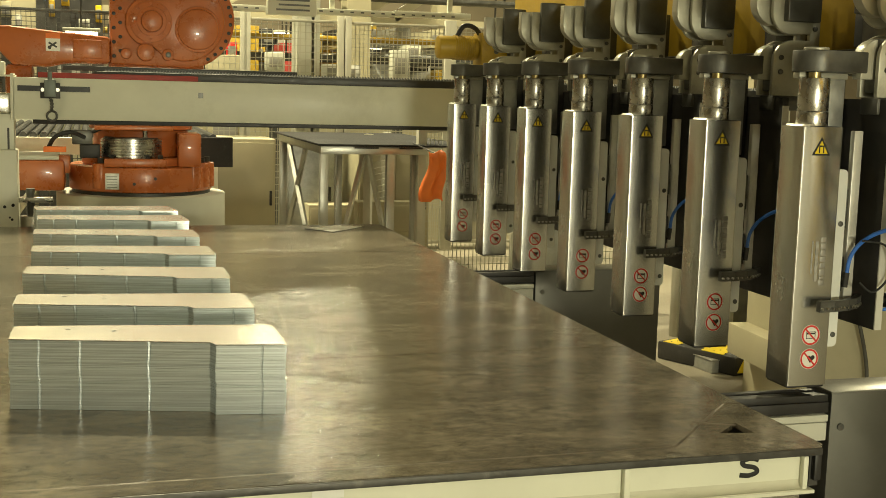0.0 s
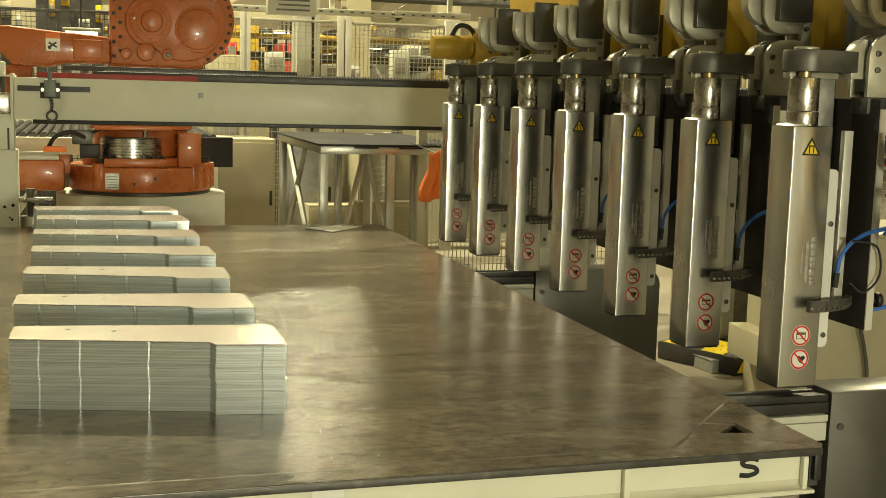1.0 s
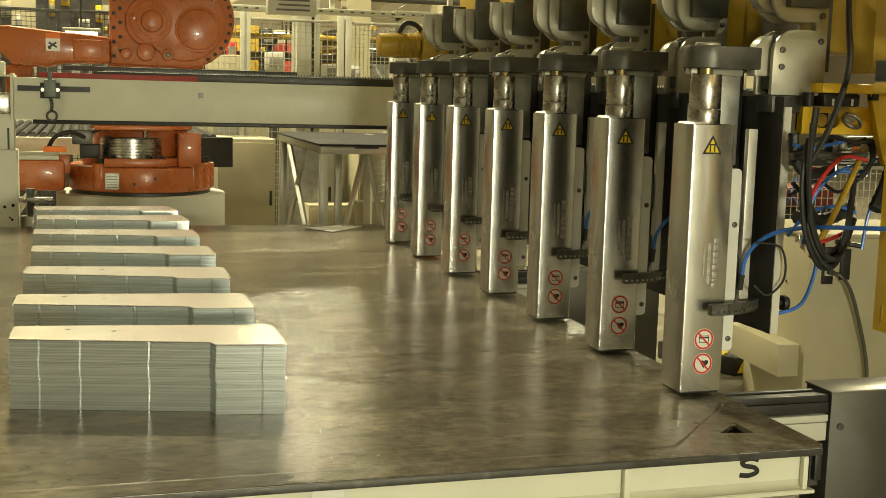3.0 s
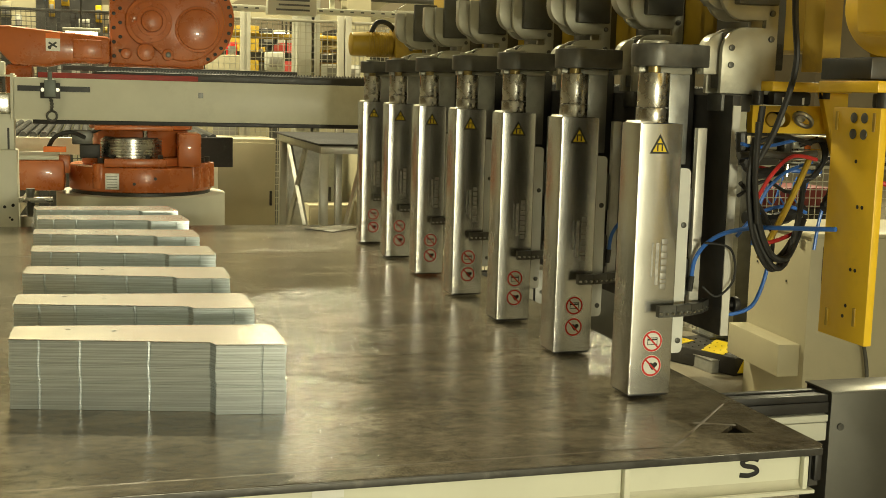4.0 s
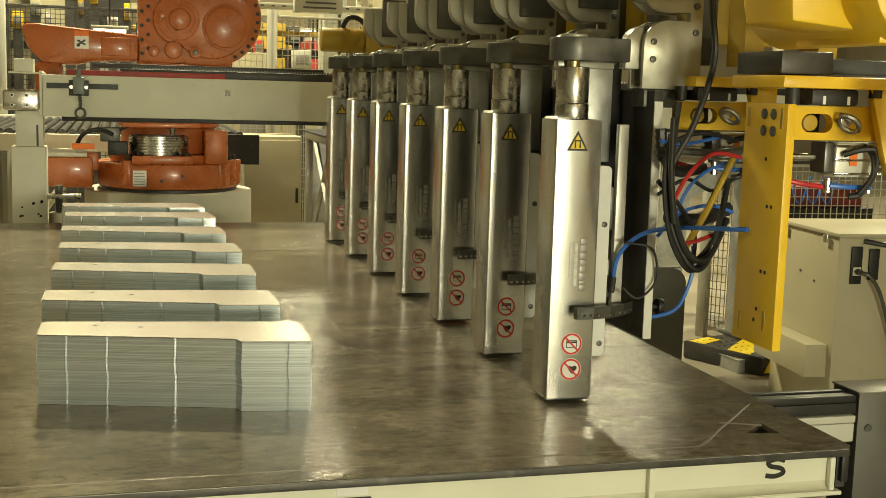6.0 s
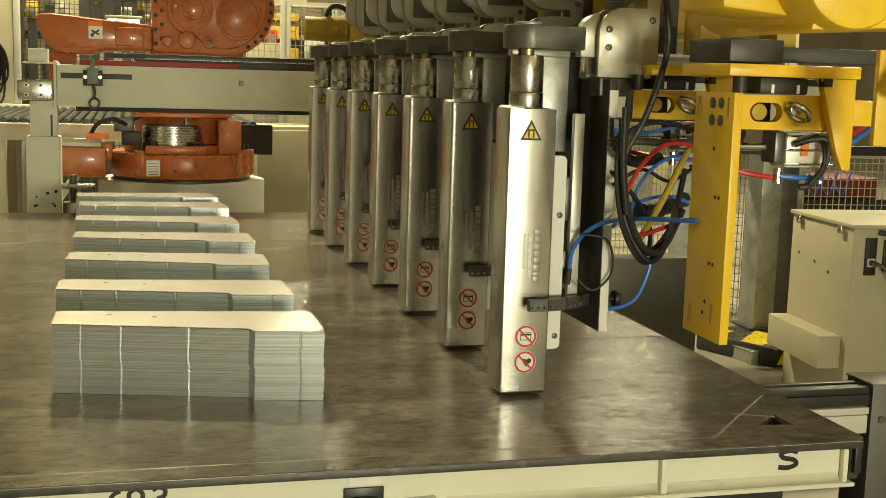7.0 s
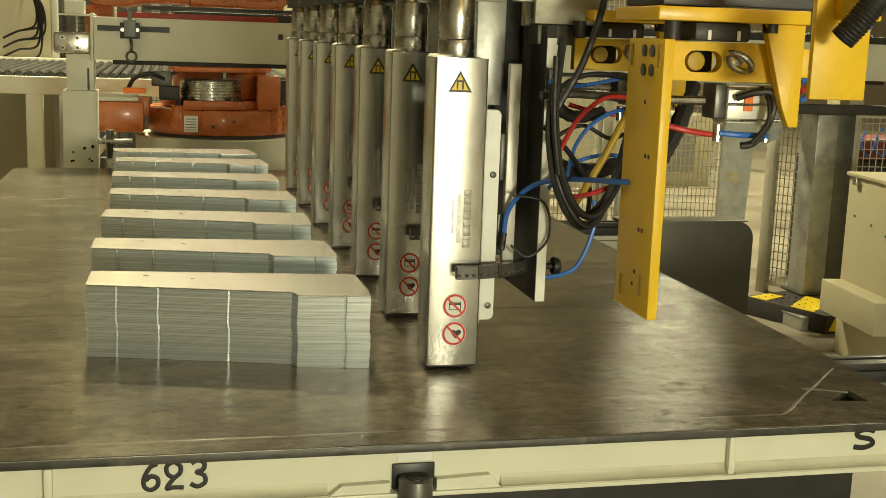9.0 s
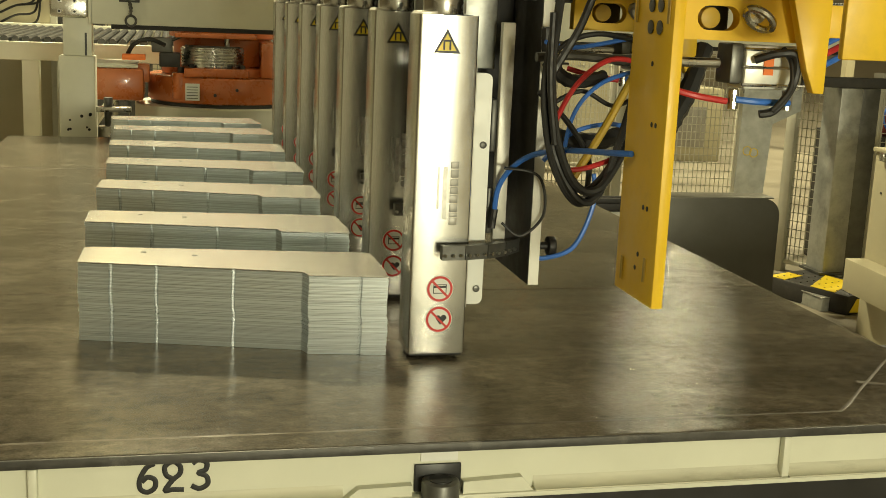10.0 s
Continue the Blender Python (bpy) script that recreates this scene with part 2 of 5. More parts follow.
# ---- the destacking table ----
def table():
    ob = thing("destacking_table", "wide steel-topped table with cream painted frame, scuffed and oily", "table", pose(0, 0, 0))
    # top plate with a triangular lifting hole
    own = bmesh.new()
    outer = [(-2.2, 0.0), (-0.02, 0.0), (0.0, 0.02), (0.0, 4.02), (-2.2, 4.02)]
    hole = [(-0.178, 0.135), (-0.100, 0.122), (-0.102, 0.203)]
    loops = []
    for z in (TOP - 0.012, TOP):
        edges, vs = [], []
        for poly in (outer, hole):
            v = [own.verts.new((x, y, z)) for x, y in poly]
            vs.append(v)
            edges += [own.edges.new((v[i], v[(i + 1) % len(v)])) for i in range(len(v))]
        bmesh.ops.triangle_fill(own, edges=edges, use_beauty=True)
        loops.append(vs)
    for lo, hi in zip(*loops):
        for i in range(len(lo)):
            j = (i + 1) % len(lo)
            own.faces.new((lo[i], lo[j], hi[j], hi[i]))
    part("top_plate", own, TABLE_STEEL, ob, "worn dark steel plate with oily smears")
    # black sheet under the hole, its inner shade put in as colour
    part("hole_dark_sheet", box((-0.21, 0.10, TOP - 0.10), (-0.07, 0.23, TOP - 0.09)), BLACK, ob)
    # seams between the welded sheets
    def seam(p, q, w=0.0022, lift=0.0008):
        p, q = Vector((*p, TOP)), Vector((*q, TOP))
        d = (q - p).normalized()
        n = Vector((-d.y, d.x, 0)) * w
        b = bmesh.new()
        k = max(2, int((q - p).length / 0.05))
        rows = []
        for i in range(k + 1):
            c = p.lerp(q, i / k) + n * 0.5 * noise.noise(p.lerp(q, i / k) * 30)
            ww = 0.5 + abs(noise.noise(c * 14)) * 1.2
            rows.append([b.verts.new(c + n * ww), b.verts.new(c + Vector((0, 0, lift))), b.verts.new(c - n * ww)])
        for a, c in zip(rows, rows[1:]):
            b.faces.new((a[0], a[1], c[1], c[0]))
            b.faces.new((a[1], a[2], c[2], c[1]))
        part("weld_seam", b, SEAM, ob)
    seam((-2.2, 0.060), (-0.32, 0.066), 0.0042)
    seam((-0.32, 0.067), (-0.045, 0.353), 0.004)
    seam((-0.195, 0.222), (-0.11, 0.185), 0.007)
    seam((-2.2, 0.99), (0.0, 0.985), 0.0015)
    seam((-2.2, 2.98), (0.0, 2.99), 0.0015)
    seam((-0.06, 0.353), (0.0, 0.353), 0.001)
    # rolled lip along the front
    part("edge_lip", box((-2.2, -0.006, TOP - 0.016), (-0.015, 0.0, TOP - 0.001), 0.002), EDGE, ob, "dark rubbed plate edge")
    # cream channel along the front
    part("channel_web", box((-2.15, 0.012, TOP - 0.088), (-0.046, 0.022, TOP - 0.0125)), CREAM, ob)
    part("upper_flange", box((-2.15, 0.006, TOP - 0.016), (-0.045, 0.0118, TOP - 0.0125), 0.0005), CREAM, ob)
    part("lower_flange", box((-2.15, -0.008, TOP - 0.097), (-0.03, 0.022, TOP - 0.0885), 0.002), CREAM, ob)
    cove = [(0.0118, TOP - 0.0885)] + [(0.0118 - 0.017 + 0.017 * math.cos(radians(a)), TOP - 0.0885 + 0.019 - 0.017 * math.sin(radians(a))) for a in range(0, 91, 15)] + [(-0.0065, TOP - 0.0865), (-0.0065, TOP - 0.0885)]
    for x0, x1 in ((-2.15, -1.6795), (-1.6645, -1.213), (-0.902, -0.4665), (-0.4515, -0.0585)):
        part("channel_fillet", prism(cove, "x", x0, x1), CREAM_WORN, ob, "scuffed cream fillet, paint rubbed through")
    for x in (-0.459, -1.672):
        part("stiffener", box((x - 0.007, -0.004, TOP - 0.088), (x + 0.007, 0.0118, TOP - 0.0165), 0.003), CREAM, ob)
    part("end_plate", box((-0.058, -0.004, TOP - 0.0883), (-0.045, 0.0118, TOP - 0.0165), 0.004), CREAM, ob)
    # dark underside put in as a black block; the true supports are unseen
    part("under_table_block", box((-2.1, 0.26, TOP - 0.3), (-0.03, 3.96, TOP - 0.013)), BLACK, ob)
    part("side_plate", box((-0.028, 0.02, TOP - 0.09), (-0.006, 3.98, TOP - 0.0125)), EDGE, ob)
    part("corner_post", box((-0.024, 0.006, TOP - 0.075), (-0.008, 0.0195, TOP - 0.014), 0.002), BLACK, ob)
    # solid black base, added to keep the space below dark
    part("pedestal", box((-1.95, 0.32, 0.0), (-0.05, 3.6, TOP - 0.301), 0.01), BLACK, ob)
    # centring socket in the front channel
    # raised black box; the recess's shade is only its colour
    part("socket_recess_dark", box((-1.100, 0.0065, TOP - 0.086), (-1.024, 0.0115, TOP - 0.040), 0.002), INK, ob)
    b = rod((-1.062, -0.014, TOP - 0.16), (-1.062, -0.014, TOP - 0.058), 0.030, seg=28, bevel=0.003)
    part("socket", b, CAST, ob, "worn dark steel centring socket")
    # black disc on the solid socket paints the bore's dark inside
    part("socket_bore_dark", rod((-1.062, -0.014, TOP - 0.06), (-1.062, -0.014, TOP - 0.056), 0.019, seg=24, bevel=0.001), INK, ob)
    part("socket_lip", prism([(-1.21, TOP - 0.088), (-1.19, TOP - 0.072), (-1.105, TOP - 0.070)] + [(-1.105, TOP - 0.088)], "y", -0.004, 0.0115), CREAM, ob)
    part("socket_lip", prism([(-1.022, TOP - 0.088), (-1.022, TOP - 0.068), (-0.925, TOP - 0.064), (-0.905, TOP - 0.088)], "y", -0.004, 0.0115), CREAM, ob)
    part("tape_mark", box((-1.09, 0.0095, TOP - 0.036), (-1.03, 0.0115, TOP - 0.018)), WHITE, ob)
    # painted marks on the channel, laid on with a brush
    def mark(strokes, x, z, w, h, thick):
        own = bmesh.new()
        for s in strokes:
            hose([(x + u * w, 0.0, z + v * h) for u, v in s], thick, own, steps=6, seg=8)
        for v in own.verts:
            v.co.y = 0.0112 + v.co.y * 0.12
        part("painted_mark", own, INK, ob, "hand-painted black marking")
    six = [[(0.85, 0.98), (0.45, 0.85), (0.12, 0.45), (0.15, 0.12), (0.5, 0.0), (0.85, 0.15), (0.85, 0.42), (0.5, 0.52), (0.2, 0.36)]]
    two = [[(0.5, 0.42), (0.18, 0.56), (0.12, 0.84), (0.5, 1.0), (0.86, 0.84), (0.84, 0.58), (0.5, 0.38), (0.12, 0.03), (0.5, 0.05), (1.05, 0.03)]]
    three = [[(0.1, 0.88), (0.4, 1.0), (0.8, 0.9), (0.75, 0.65), (0.4, 0.55), (0.8, 0.42), (0.85, 0.15), (0.45, 0.0), (0.05, 0.12)]]
    ess = [[(0.95, 0.88), (0.55, 1.0), (0.12, 0.85), (0.25, 0.6), (0.75, 0.45), (0.9, 0.18), (0.5, 0.0), (0.02, 0.06)]]
    mark(six, -1.524, TOP - 0.066, 0.030, 0.046, 0.0042)
    mark(two, -1.487, TOP - 0.066, 0.030, 0.047, 0.0042)
    mark(three, -1.446, TOP - 0.064, 0.030, 0.046, 0.0042)
    mark(ess, -0.200, TOP - 0.054, 0.046, 0.036, 0.0052)
    return ob


CREAM_WORN = material("scuffed_cream_paint", (0.60, 0.585, 0.45), 0.5, 0, 9, 0.10, (0.26, 0.235, 0.17), 0.85, 0.08, 0.1, (0.5, 1, 2.5), 70)
SEAM = material("rusty_weld", (0.10, 0.078, 0.05), 0.55, 0.3, 24, 0.5, (0.03, 0.026, 0.02), 0.8)
EDGE = material("rubbed_edge", (0.085, 0.082, 0.075), 0.5, 0.5, 25, 0.3, (0.3, 0.28, 0.24), 0.5, 0.1)
table()


# ---- stacks of sheet blanks ----
def pile_mesh(n, sheets, seed, height):
    """Sheets one on another, each with the blank's outline and small notches, slightly off."""
    rnd = random.Random(seed)
    front = [(-0.582, 0.150)]
    def edge(u):
        return 0.150 - (u + 0.582) * 0.242
    for u in (-0.520, -0.434, -0.289):
        y = edge(u)
        front += [(u - 0.004, y + 0.0009), (u - 0.0018, y + 0.0034), (u + 0.0018, y + 0.0034), (u + 0.004, y - 0.0009)]
    front += [(-0.160, edge(-0.160)), (-0.155, edge(-0.155) - 0.010), (-0.150, 0.0205)]
    front += [(-0.055, 0.0075), (-0.0535, 0.0110), (-0.0505, 0.0105), (-0.049, 0.0067), (0.0, 0.0)]
    back = [(0.004, 0.05), (0.0, 0.215), (-0.012, 0.222), (-0.566, 0.292), (-0.578, 0.284)]
    pts = front + back
    m = len(pts)
    verts, faces = [], []
    t = height / sheets
    wx = wy = 0.0
    for k in range(sheets):
        wx, wy = wx * 0.85 + rnd.gauss(0, 0.0004), wy * 0.85 + rnd.gauss(0, 0.0003)
        dx, dy = wx + rnd.gauss(0, 0.0005), wy + rnd.gauss(0, 0.0004)
        if rnd.random() < 0.14:
            dy -= 0.0016
        z0, z1 = k * t, (k + 0.9) * t
        base = len(verts)
        verts += [(x + dx, y + dy, z0) for x, y in pts] + [(x + dx, y + dy, z1) for x, y in pts]
        faces += [(base + i, base + (i + 1) % m, base + m + (i + 1) % m, base + m + i) for i in range(m)]
        faces.append(tuple(base + m + i for i in range(m)))
    me = bpy.data.meshes.new(n)
    me.from_pydata(verts, [], faces)
    return me


def stack(k, x, y, turn):
    ob = thing("blank_stack", "stack of bright zinc-coated sheet steel blanks on the table", "sheet stack", pose(x, y, TOP + 0.0005, 0, 0, turn), "sheet stacks")
    tagged(part("sheet_block", pile_mesh("sheet_block", 64, k, 0.154), BLANK_EDGE, ob, "sheared edges of the piled sheets"), kind="stuff")
    top = part("top_sheet", pile_mesh("top_sheet", 1, k + 50, 0.0022), BLANK, ob, "", pose(0, 0, 0.1545))
    for u, v in ((-0.36, 0.20), (-0.46, 0.235)):
        part("punched_hole", rod((u, v, 0.1563), (u, v, 0.1568), 0.006, seg=12), INK, ob)


BLANK_EDGE = material("sheared_sheet_edges", (0.72, 0.78, 0.80), 0.28, 0.78, 30, 0.03, (0.64, 0.69, 0.70), 0.1, 0.0, 0.0, (0.3, 0.3, 6), 120)
nt = BLANK_EDGE.node_tree
geo = nt.nodes.new("ShaderNodeNewGeometry")
rng = nt.nodes.new("ShaderNodeMapRange")
rng.inputs[3].default_value, rng.inputs[4].default_value = 0.80, 1.12
mul = nt.nodes.new("ShaderNodeMix")
mul.data_type, mul.blend_type = "RGBA", "MULTIPLY"
mul.inputs[0].default_value = 1.0
src = nt.nodes["Principled BSDF"].inputs["Base Color"].links[0].from_socket
nt.links.new(geo.outputs["Random Per Island"], rng.inputs[0])
nt.links.new(src, mul.inputs[6])
nt.links.new(rng.outputs[0], mul.inputs[7])
nt.links.new(mul.outputs[2], nt.nodes["Principled BSDF"].inputs["Base Color"])
for k, row in enumerate([(-1.067, 0.465, 0), (-1.079, 0.900, 1), (-1.087, 1.374, -1), (-1.080, 1.862, 1), (-1.091, 2.338, 2), (-1.088, 2.850, 5), (-1.106, 3.250, 8)]):
    stack(k, *row)


# ---- the magnet gripper tool: seven heads on one carriage ----
PITCH = 0.467


def disc_face(x, z, r, y, seg=28):
    """A thin round label on a face that looks along -y."""
    return rod((x, y, z), (x, y - 0.0006, z), r, seg=seg)


def ring_face(x, z, r0, r1, y, seg=28):
    b = bmesh.new()
    n = 28
    A = [b.verts.new((x + r0 * math.cos(6.28318 * k / n), y, z + r0 * math.sin(6.28318 * k / n))) for k in range(n)]
    B = [b.verts.new((x + r1 * math.cos(6.28318 * k / n), y, z + r1 * math.sin(6.28318 * k / n))) for k in range(n)]
    for k in range(n):
        b.faces.new((A[k], A[(k + 1) % n], B[(k + 1) % n], B[k]))
    return b


def bar_face(x, z, length, width, angle, y, bm=None):
    own = box((-length / 2, 0, -width / 2), (length / 2, 0.0003, width / 2))
    return join(bm, own, pose(x, y - 0.0003, z, 0, angle, 0))


def head(tool):
    """Housing with stickers, its spindle and its clamp; made once at the front place."""
    made = []
    x0, x1, y0, y1 = 0.176, 0.288, 0.432, 0.532
    # folded sheet housing, drawn solid; its open top is a painted dark
    outline = [(x0, y0), (x1, y0), (x1, y1), (x0, y1)]
    b = prism(outline, "z", TOP + 0.012, TOP + 0.654)
    vert = [e for e in b.edges if abs(e.verts[0].co.z - e.verts[1].co.z) > 0.1]
    bmesh.ops.bevel(b, geom=vert, offset=0.006, segments=3, profile=0.5, affect="EDGES")
    h = part("magnet_housing", b, BRUSHED, tool, "brushed stainless magnet housing")
    made.append(h)
    def sub(name, bm, mat, label=""):
        ob = part(name, bm, mat, h, label)
        made.append(ob)
        return ob
    sub("pole_shoe", box((x0 + 0.004, y0 + 0.004, TOP + 0.006), (x1 - 0.004, y1 - 0.004, TOP + 0.0115), 0.002), BLACK)
    # bent top flap on the left
    sub("top_flap", prism([(x0 - 0.001, TOP + 0.6545), (x0 + 0.034, TOP + 0.6545), (x0 + 0.034, TOP + 0.660), (x0 + 0.004, TOP + 0.660)], "y", y0 + 0.003, y1 - 0.02, bevel=0.001), BRUSHED_LIGHT)
    # black sheet on the solid top stands for shade inside the opening
    sub("top_dark_sheet", box((x0 + 0.040, y0 + 0.012, TOP + 0.6545), (x1 - 0.010, y1 - 0.010, TOP + 0.6555)), INK)
    # folded seam on the right of the front
    sub("side_lip", box((x1 - 0.0015, y0 + 0.010, TOP + 0.10), (x1 + 0.003, y0 + 0.014, TOP + 0.58), 0.0008), BRUSHED_LIGHT)
    yf = y0 - 0.0004
    # magnet warning triangle
    tx, tz = 0.2285, TOP + 0.600
    tri = [(tx - 0.0255, tz - 0.015), (tx + 0.0255, tz - 0.015), (tx, tz + 0.030)]
    sub("warning_sticker", prism(tri, "y", yf - 0.0004, yf), INK, "black and yellow magnet warning triangle")
    c = Vector((tx, tz))
    inner = [tuple(c + (Vector(q) - c) * 0.70) for q in tri]
    sub("sticker_field", prism(inner, "y", yf - 0.0008, yf - 0.0004), STICKER_YELLOW)
    b = box((tx - 0.0075, yf - 0.0012, tz - 0.009), (tx - 0.004, yf - 0.0008, tz + 0.006))
    box((tx + 0.004, yf - 0.0012, tz - 0.009), (tx + 0.0075, yf - 0.0008, tz + 0.006), 0, b)
    box((tx - 0.0075, yf - 0.0012, tz + 0.006), (tx + 0.0075, yf - 0.0008, tz + 0.0095), 0, b)
    sub("magnet_symbol", b, INK)
    # two prohibition rounds
    for k, z in enumerate((TOP + 0.140, TOP + 0.080)):
        cx = 0.2345
        sub("prohibition_sticker", disc_face(cx, z, 0.0262, yf), STICKER_WHITE, "round white prohibition sticker with red ring")
        sub("red_ring", ring_face(cx, z, 0.0205, 0.0252, yf - 0.0008), RED)
        if k == 0:
            sub("card_symbol", ring_box(cx, z, 0.013, 0.009, 0.0016, yf - 0.0009), INK)
            sub("card_stripe", box((cx - 0.013, yf - 0.001, z + 0.002), (cx + 0.013, yf - 0.0008, z + 0.006)), INK)
        else:
            heart = [(cx + 0.003, z - 0.011)] + arc(cx + 0.0095, z + 0.003, 0.0058, -20, 170, 7) + arc(cx - 0.001, z + 0.003, 0.0052, 20, 200, 7)
            sub("heart_symbol", prism(heart, "y", yf - 0.001, yf - 0.0008), INK)
        sub("red_bar", bar_face(cx, z, 0.043, 0.0042, 45, yf - 0.001), RED)
    # stamped maker's mark as plain bars, embossed shading put in as darker grey
    z = TOP + 0.385
    for w in (0.013, 0.015, 0.014, 0.013, 0.014, 0.016, 0.007, 0.013):
        sub("stamped_mark", box((0.246, yf - 0.0008, z - w), (0.261, yf, z), 0.0003), STAMP)
        z -= w + 0.0022
    sub("small_print", box((0.232, yf - 0.0004, TOP + 0.275), (0.240, yf, TOP + 0.375)), STAMP_FAINT)
    sub("small_print", box((0.221, yf - 0.0004, TOP + 0.295), (0.225, yf, TOP + 0.375)), STAMP_FAINT)
    # spindle above the housing
    cx, cy = 0.230, 0.482
    b = rod((cx, cy, TOP + 0.6555), (cx, cy, TOP + 0.690), 0.0385, seg=40, bevel=0.001)
    rod((cx, cy, TOP + 0.691), (cx, cy, TOP + 0.772), 0.0375, b, 40, bevel=0.001)
    made.append(part("spindle", b, CHROME, tool, "scratched chromed spindle"))
    made.append(part("spindle_neck", rod((cx, cy, TOP + 0.771), (cx, cy, TOP + 0.790), 0.015, seg=20), BRASS, tool))
    # flat arm with a round end over the spindle
    arm = arc(cx, cy, 0.056, 90, 270, 14) + [(0.353, cy - 0.036), (0.353, cy + 0.036)]
    arm[len(arm) - 3] = (cx, cy - 0.056)
    b = prism(arm, "z", TOP + 0.786, TOP + 0.838)
    bmesh.ops.bevel(b, geom=[e for e in b.edges if abs(e.verts[0].co.z - e.verts[1].co.z) < 1e-6], offset=0.003, segments=2, profile=0.5, affect="EDGES")
    made.append(part("swing_arm", b, CAST, tool, "worn flat steel arm with a rounded end"))
    made.append(part("arm_boss", rod((cx, cy, TOP + 0.838), (cx, cy, TOP + 0.846), 0.030, seg=24, bevel=0.002), CLAMP, tool))
    made.append(part("arm_lug", box((0.20, cy + 0.02, TOP + 0.770), (0.34, cy + 0.05, TOP + 0.786), 0.003), CLAMP, tool))
    # clamp of rounded plates: lower jaw round at its upper left, upper jaw round at its lower left
    def jaw(dx, dz):
        lo = [(0.385 + dx, TOP + 0.728)] + arc(0.385 + dx + 0.058, TOP + 0.884 - 0.058, 0.058, 180, 90, 8) + [(0.497 + dx, TOP + 0.884)]
        up = [(0.497 + dx, TOP + 0.902 + dz)] + arc(0.375 + dx + 0.062, TOP + 0.900 + 0.062 + dz, 0.062, 270, 180, 8) + [(0.375 + dx, TOP + 1.06), (0.530 + dx, TOP + 1.06), (0.530 + dx, TOP + 0.728)]
        return lo + up
    for y, t, dx, mat in ((0.446, 0.014, 0.0, CLAMP), (0.515, 0.014, 0.0, CLAMP)):
        made.append(part("clamp_plate", prism(jaw(dx, 0), "y", y, y + t, bevel=0.002), mat, tool, "worn nickel clamp plate"))
    thin = [(0.352, TOP + 0.772)] + arc(0.352 + 0.045, TOP + 0.870 - 0.045, 0.045, 180, 90, 8) + [(0.42, TOP + 0.870), (0.42, TOP + 0.772)]
    made.append(part("clamp_cheek", prism(thin, "y", 0.470, 0.506, bevel=0.002), CLAMP, tool))
    made.append(part("clamp_core", box((0.395, 0.4605, TOP + 0.74), (0.520, 0.5145, TOP + 0.872), 0.004), CAST, tool))
    thin = [(0.335, TOP + 1.06)] + [(0.335, TOP + 0.985)] + arc(0.335 + 0.06, TOP + 0.925 + 0.06, 0.06, 180, 270, 8) + [(0.43, TOP + 0.925), (0.43, TOP + 1.06)]
    made.append(part("clamp_cheek", prism(thin, "y", 0.470, 0.506, bevel=0.002), CLAMP, tool))
    made.append(part("tube_end", box((0.408, 0.420, TOP + 0.935), (0.515, 0.4455, TOP + 1.10), 0.004), CAST, tool, "grey square tube end"))
    made.append(part("clamp_foot", box((0.395, 0.455, TOP + 0.686), (0.500, 0.525, TOP + 0.7275), 0.003), CAST, tool))
    for sx, sz in ((0.408, 0.835), (0.408, 0.795), (0.512, 0.858), (0.512, 0.918)):
        made.append(part("clamp_screw", rod((sx, 0.4465, TOP + sz), (sx, 0.440, TOP + sz), 0.0075, seg=12, bevel=0.0015), CAST, tool))
    # backing plates behind the housing
    made.append(part("support_plate", box((0.282, 0.520, TOP + 0.555), (0.345, 0.535, TOP + 0.786), 0.002), GALV, tool, "mottled galvanised plate"))
    b = prism([(0.2925, TOP + 0.104)] + arc(0.312, TOP + 0.116, 0.012, 270, 360, 4) + arc(0.312, TOP + 0.538, 0.012, 0, 90, 4) + [(0.2925, TOP + 0.550)], "y", 0.452, 0.470)
    made.append(part("cover_plate", b, PLATE_WHITE, tool, "pale grey cover plate"))
    for z in (0.135, 0.415):
        made.append(part("cover_screw", rod((0.311, 0.452, TOP + z), (0.311, 0.448, TOP + z), 0.007, seg=12, bevel=0.0015), CAST, tool))
    made.append(part("slide_rail", box((0.342, 0.462, TOP + 0.217), (0.367, 0.480, TOP + 0.645), 0.002), RAIL_PALE, tool, "stained aluminium slide rail"))
    made.append(part("slide_block", box((0.330, 0.470, TOP + 0.40), (0.342, 0.500, TOP + 0.50), 0.003), CAST, tool))
    made.append(part("slide_block", box((0.330, 0.470, TOP + 0.24), (0.342, 0.500, TOP + 0.33), 0.003), CAST, tool))
    made.append(part("side_bracket", box((0.403, 0.416, TOP + 0.150), (0.424, 0.66, TOP + 0.724), 0.002), BLACK, tool, "black steel side plate"))
    made.append(part("bracket_edge", box((0.4035, 0.412, TOP + 0.151), (0.4235, 0.4158, TOP + 0.70)), RAIL_PALE, tool, "bright milled plate edge"))
    made.append(part("rear_plate", box((0.30, 0.60, TOP + 0.30), (0.4025, 0.615, TOP + 0.785), 0.003), BLACK, tool))
    # curved toothed stop
    path = [(0.226, 0.395), (0.270, 0.398), (0.315, 0.410), (0.355, 0.432), (0.392, 0.470)]
    b = bmesh.new()
    for (ax, ay), (bx, by) in zip(path, path[1:]):
        d = Vector((bx - ax, by - ay, 0)).normalized()
        n = Vector((-d.y, d.x, 0)) * 0.008
        q = [Vector((ax, ay, 0)) - n, Vector((bx, by, 0)) - n, Vector((bx, by, 0)) + n, Vector((ax, ay, 0)) + n]
        prism([(v.x, v.y) for v in q], "z", TOP + 0.205, TOP + 0.232, b)
    made.append(part("curved_stop", b, CAST, tool, "dark curved steel stop with studs"))
    b = bmesh.new()
    for i in range(11):
        t = i / 11 * (len(path) - 1)
        k = int(t)
        f = t - k
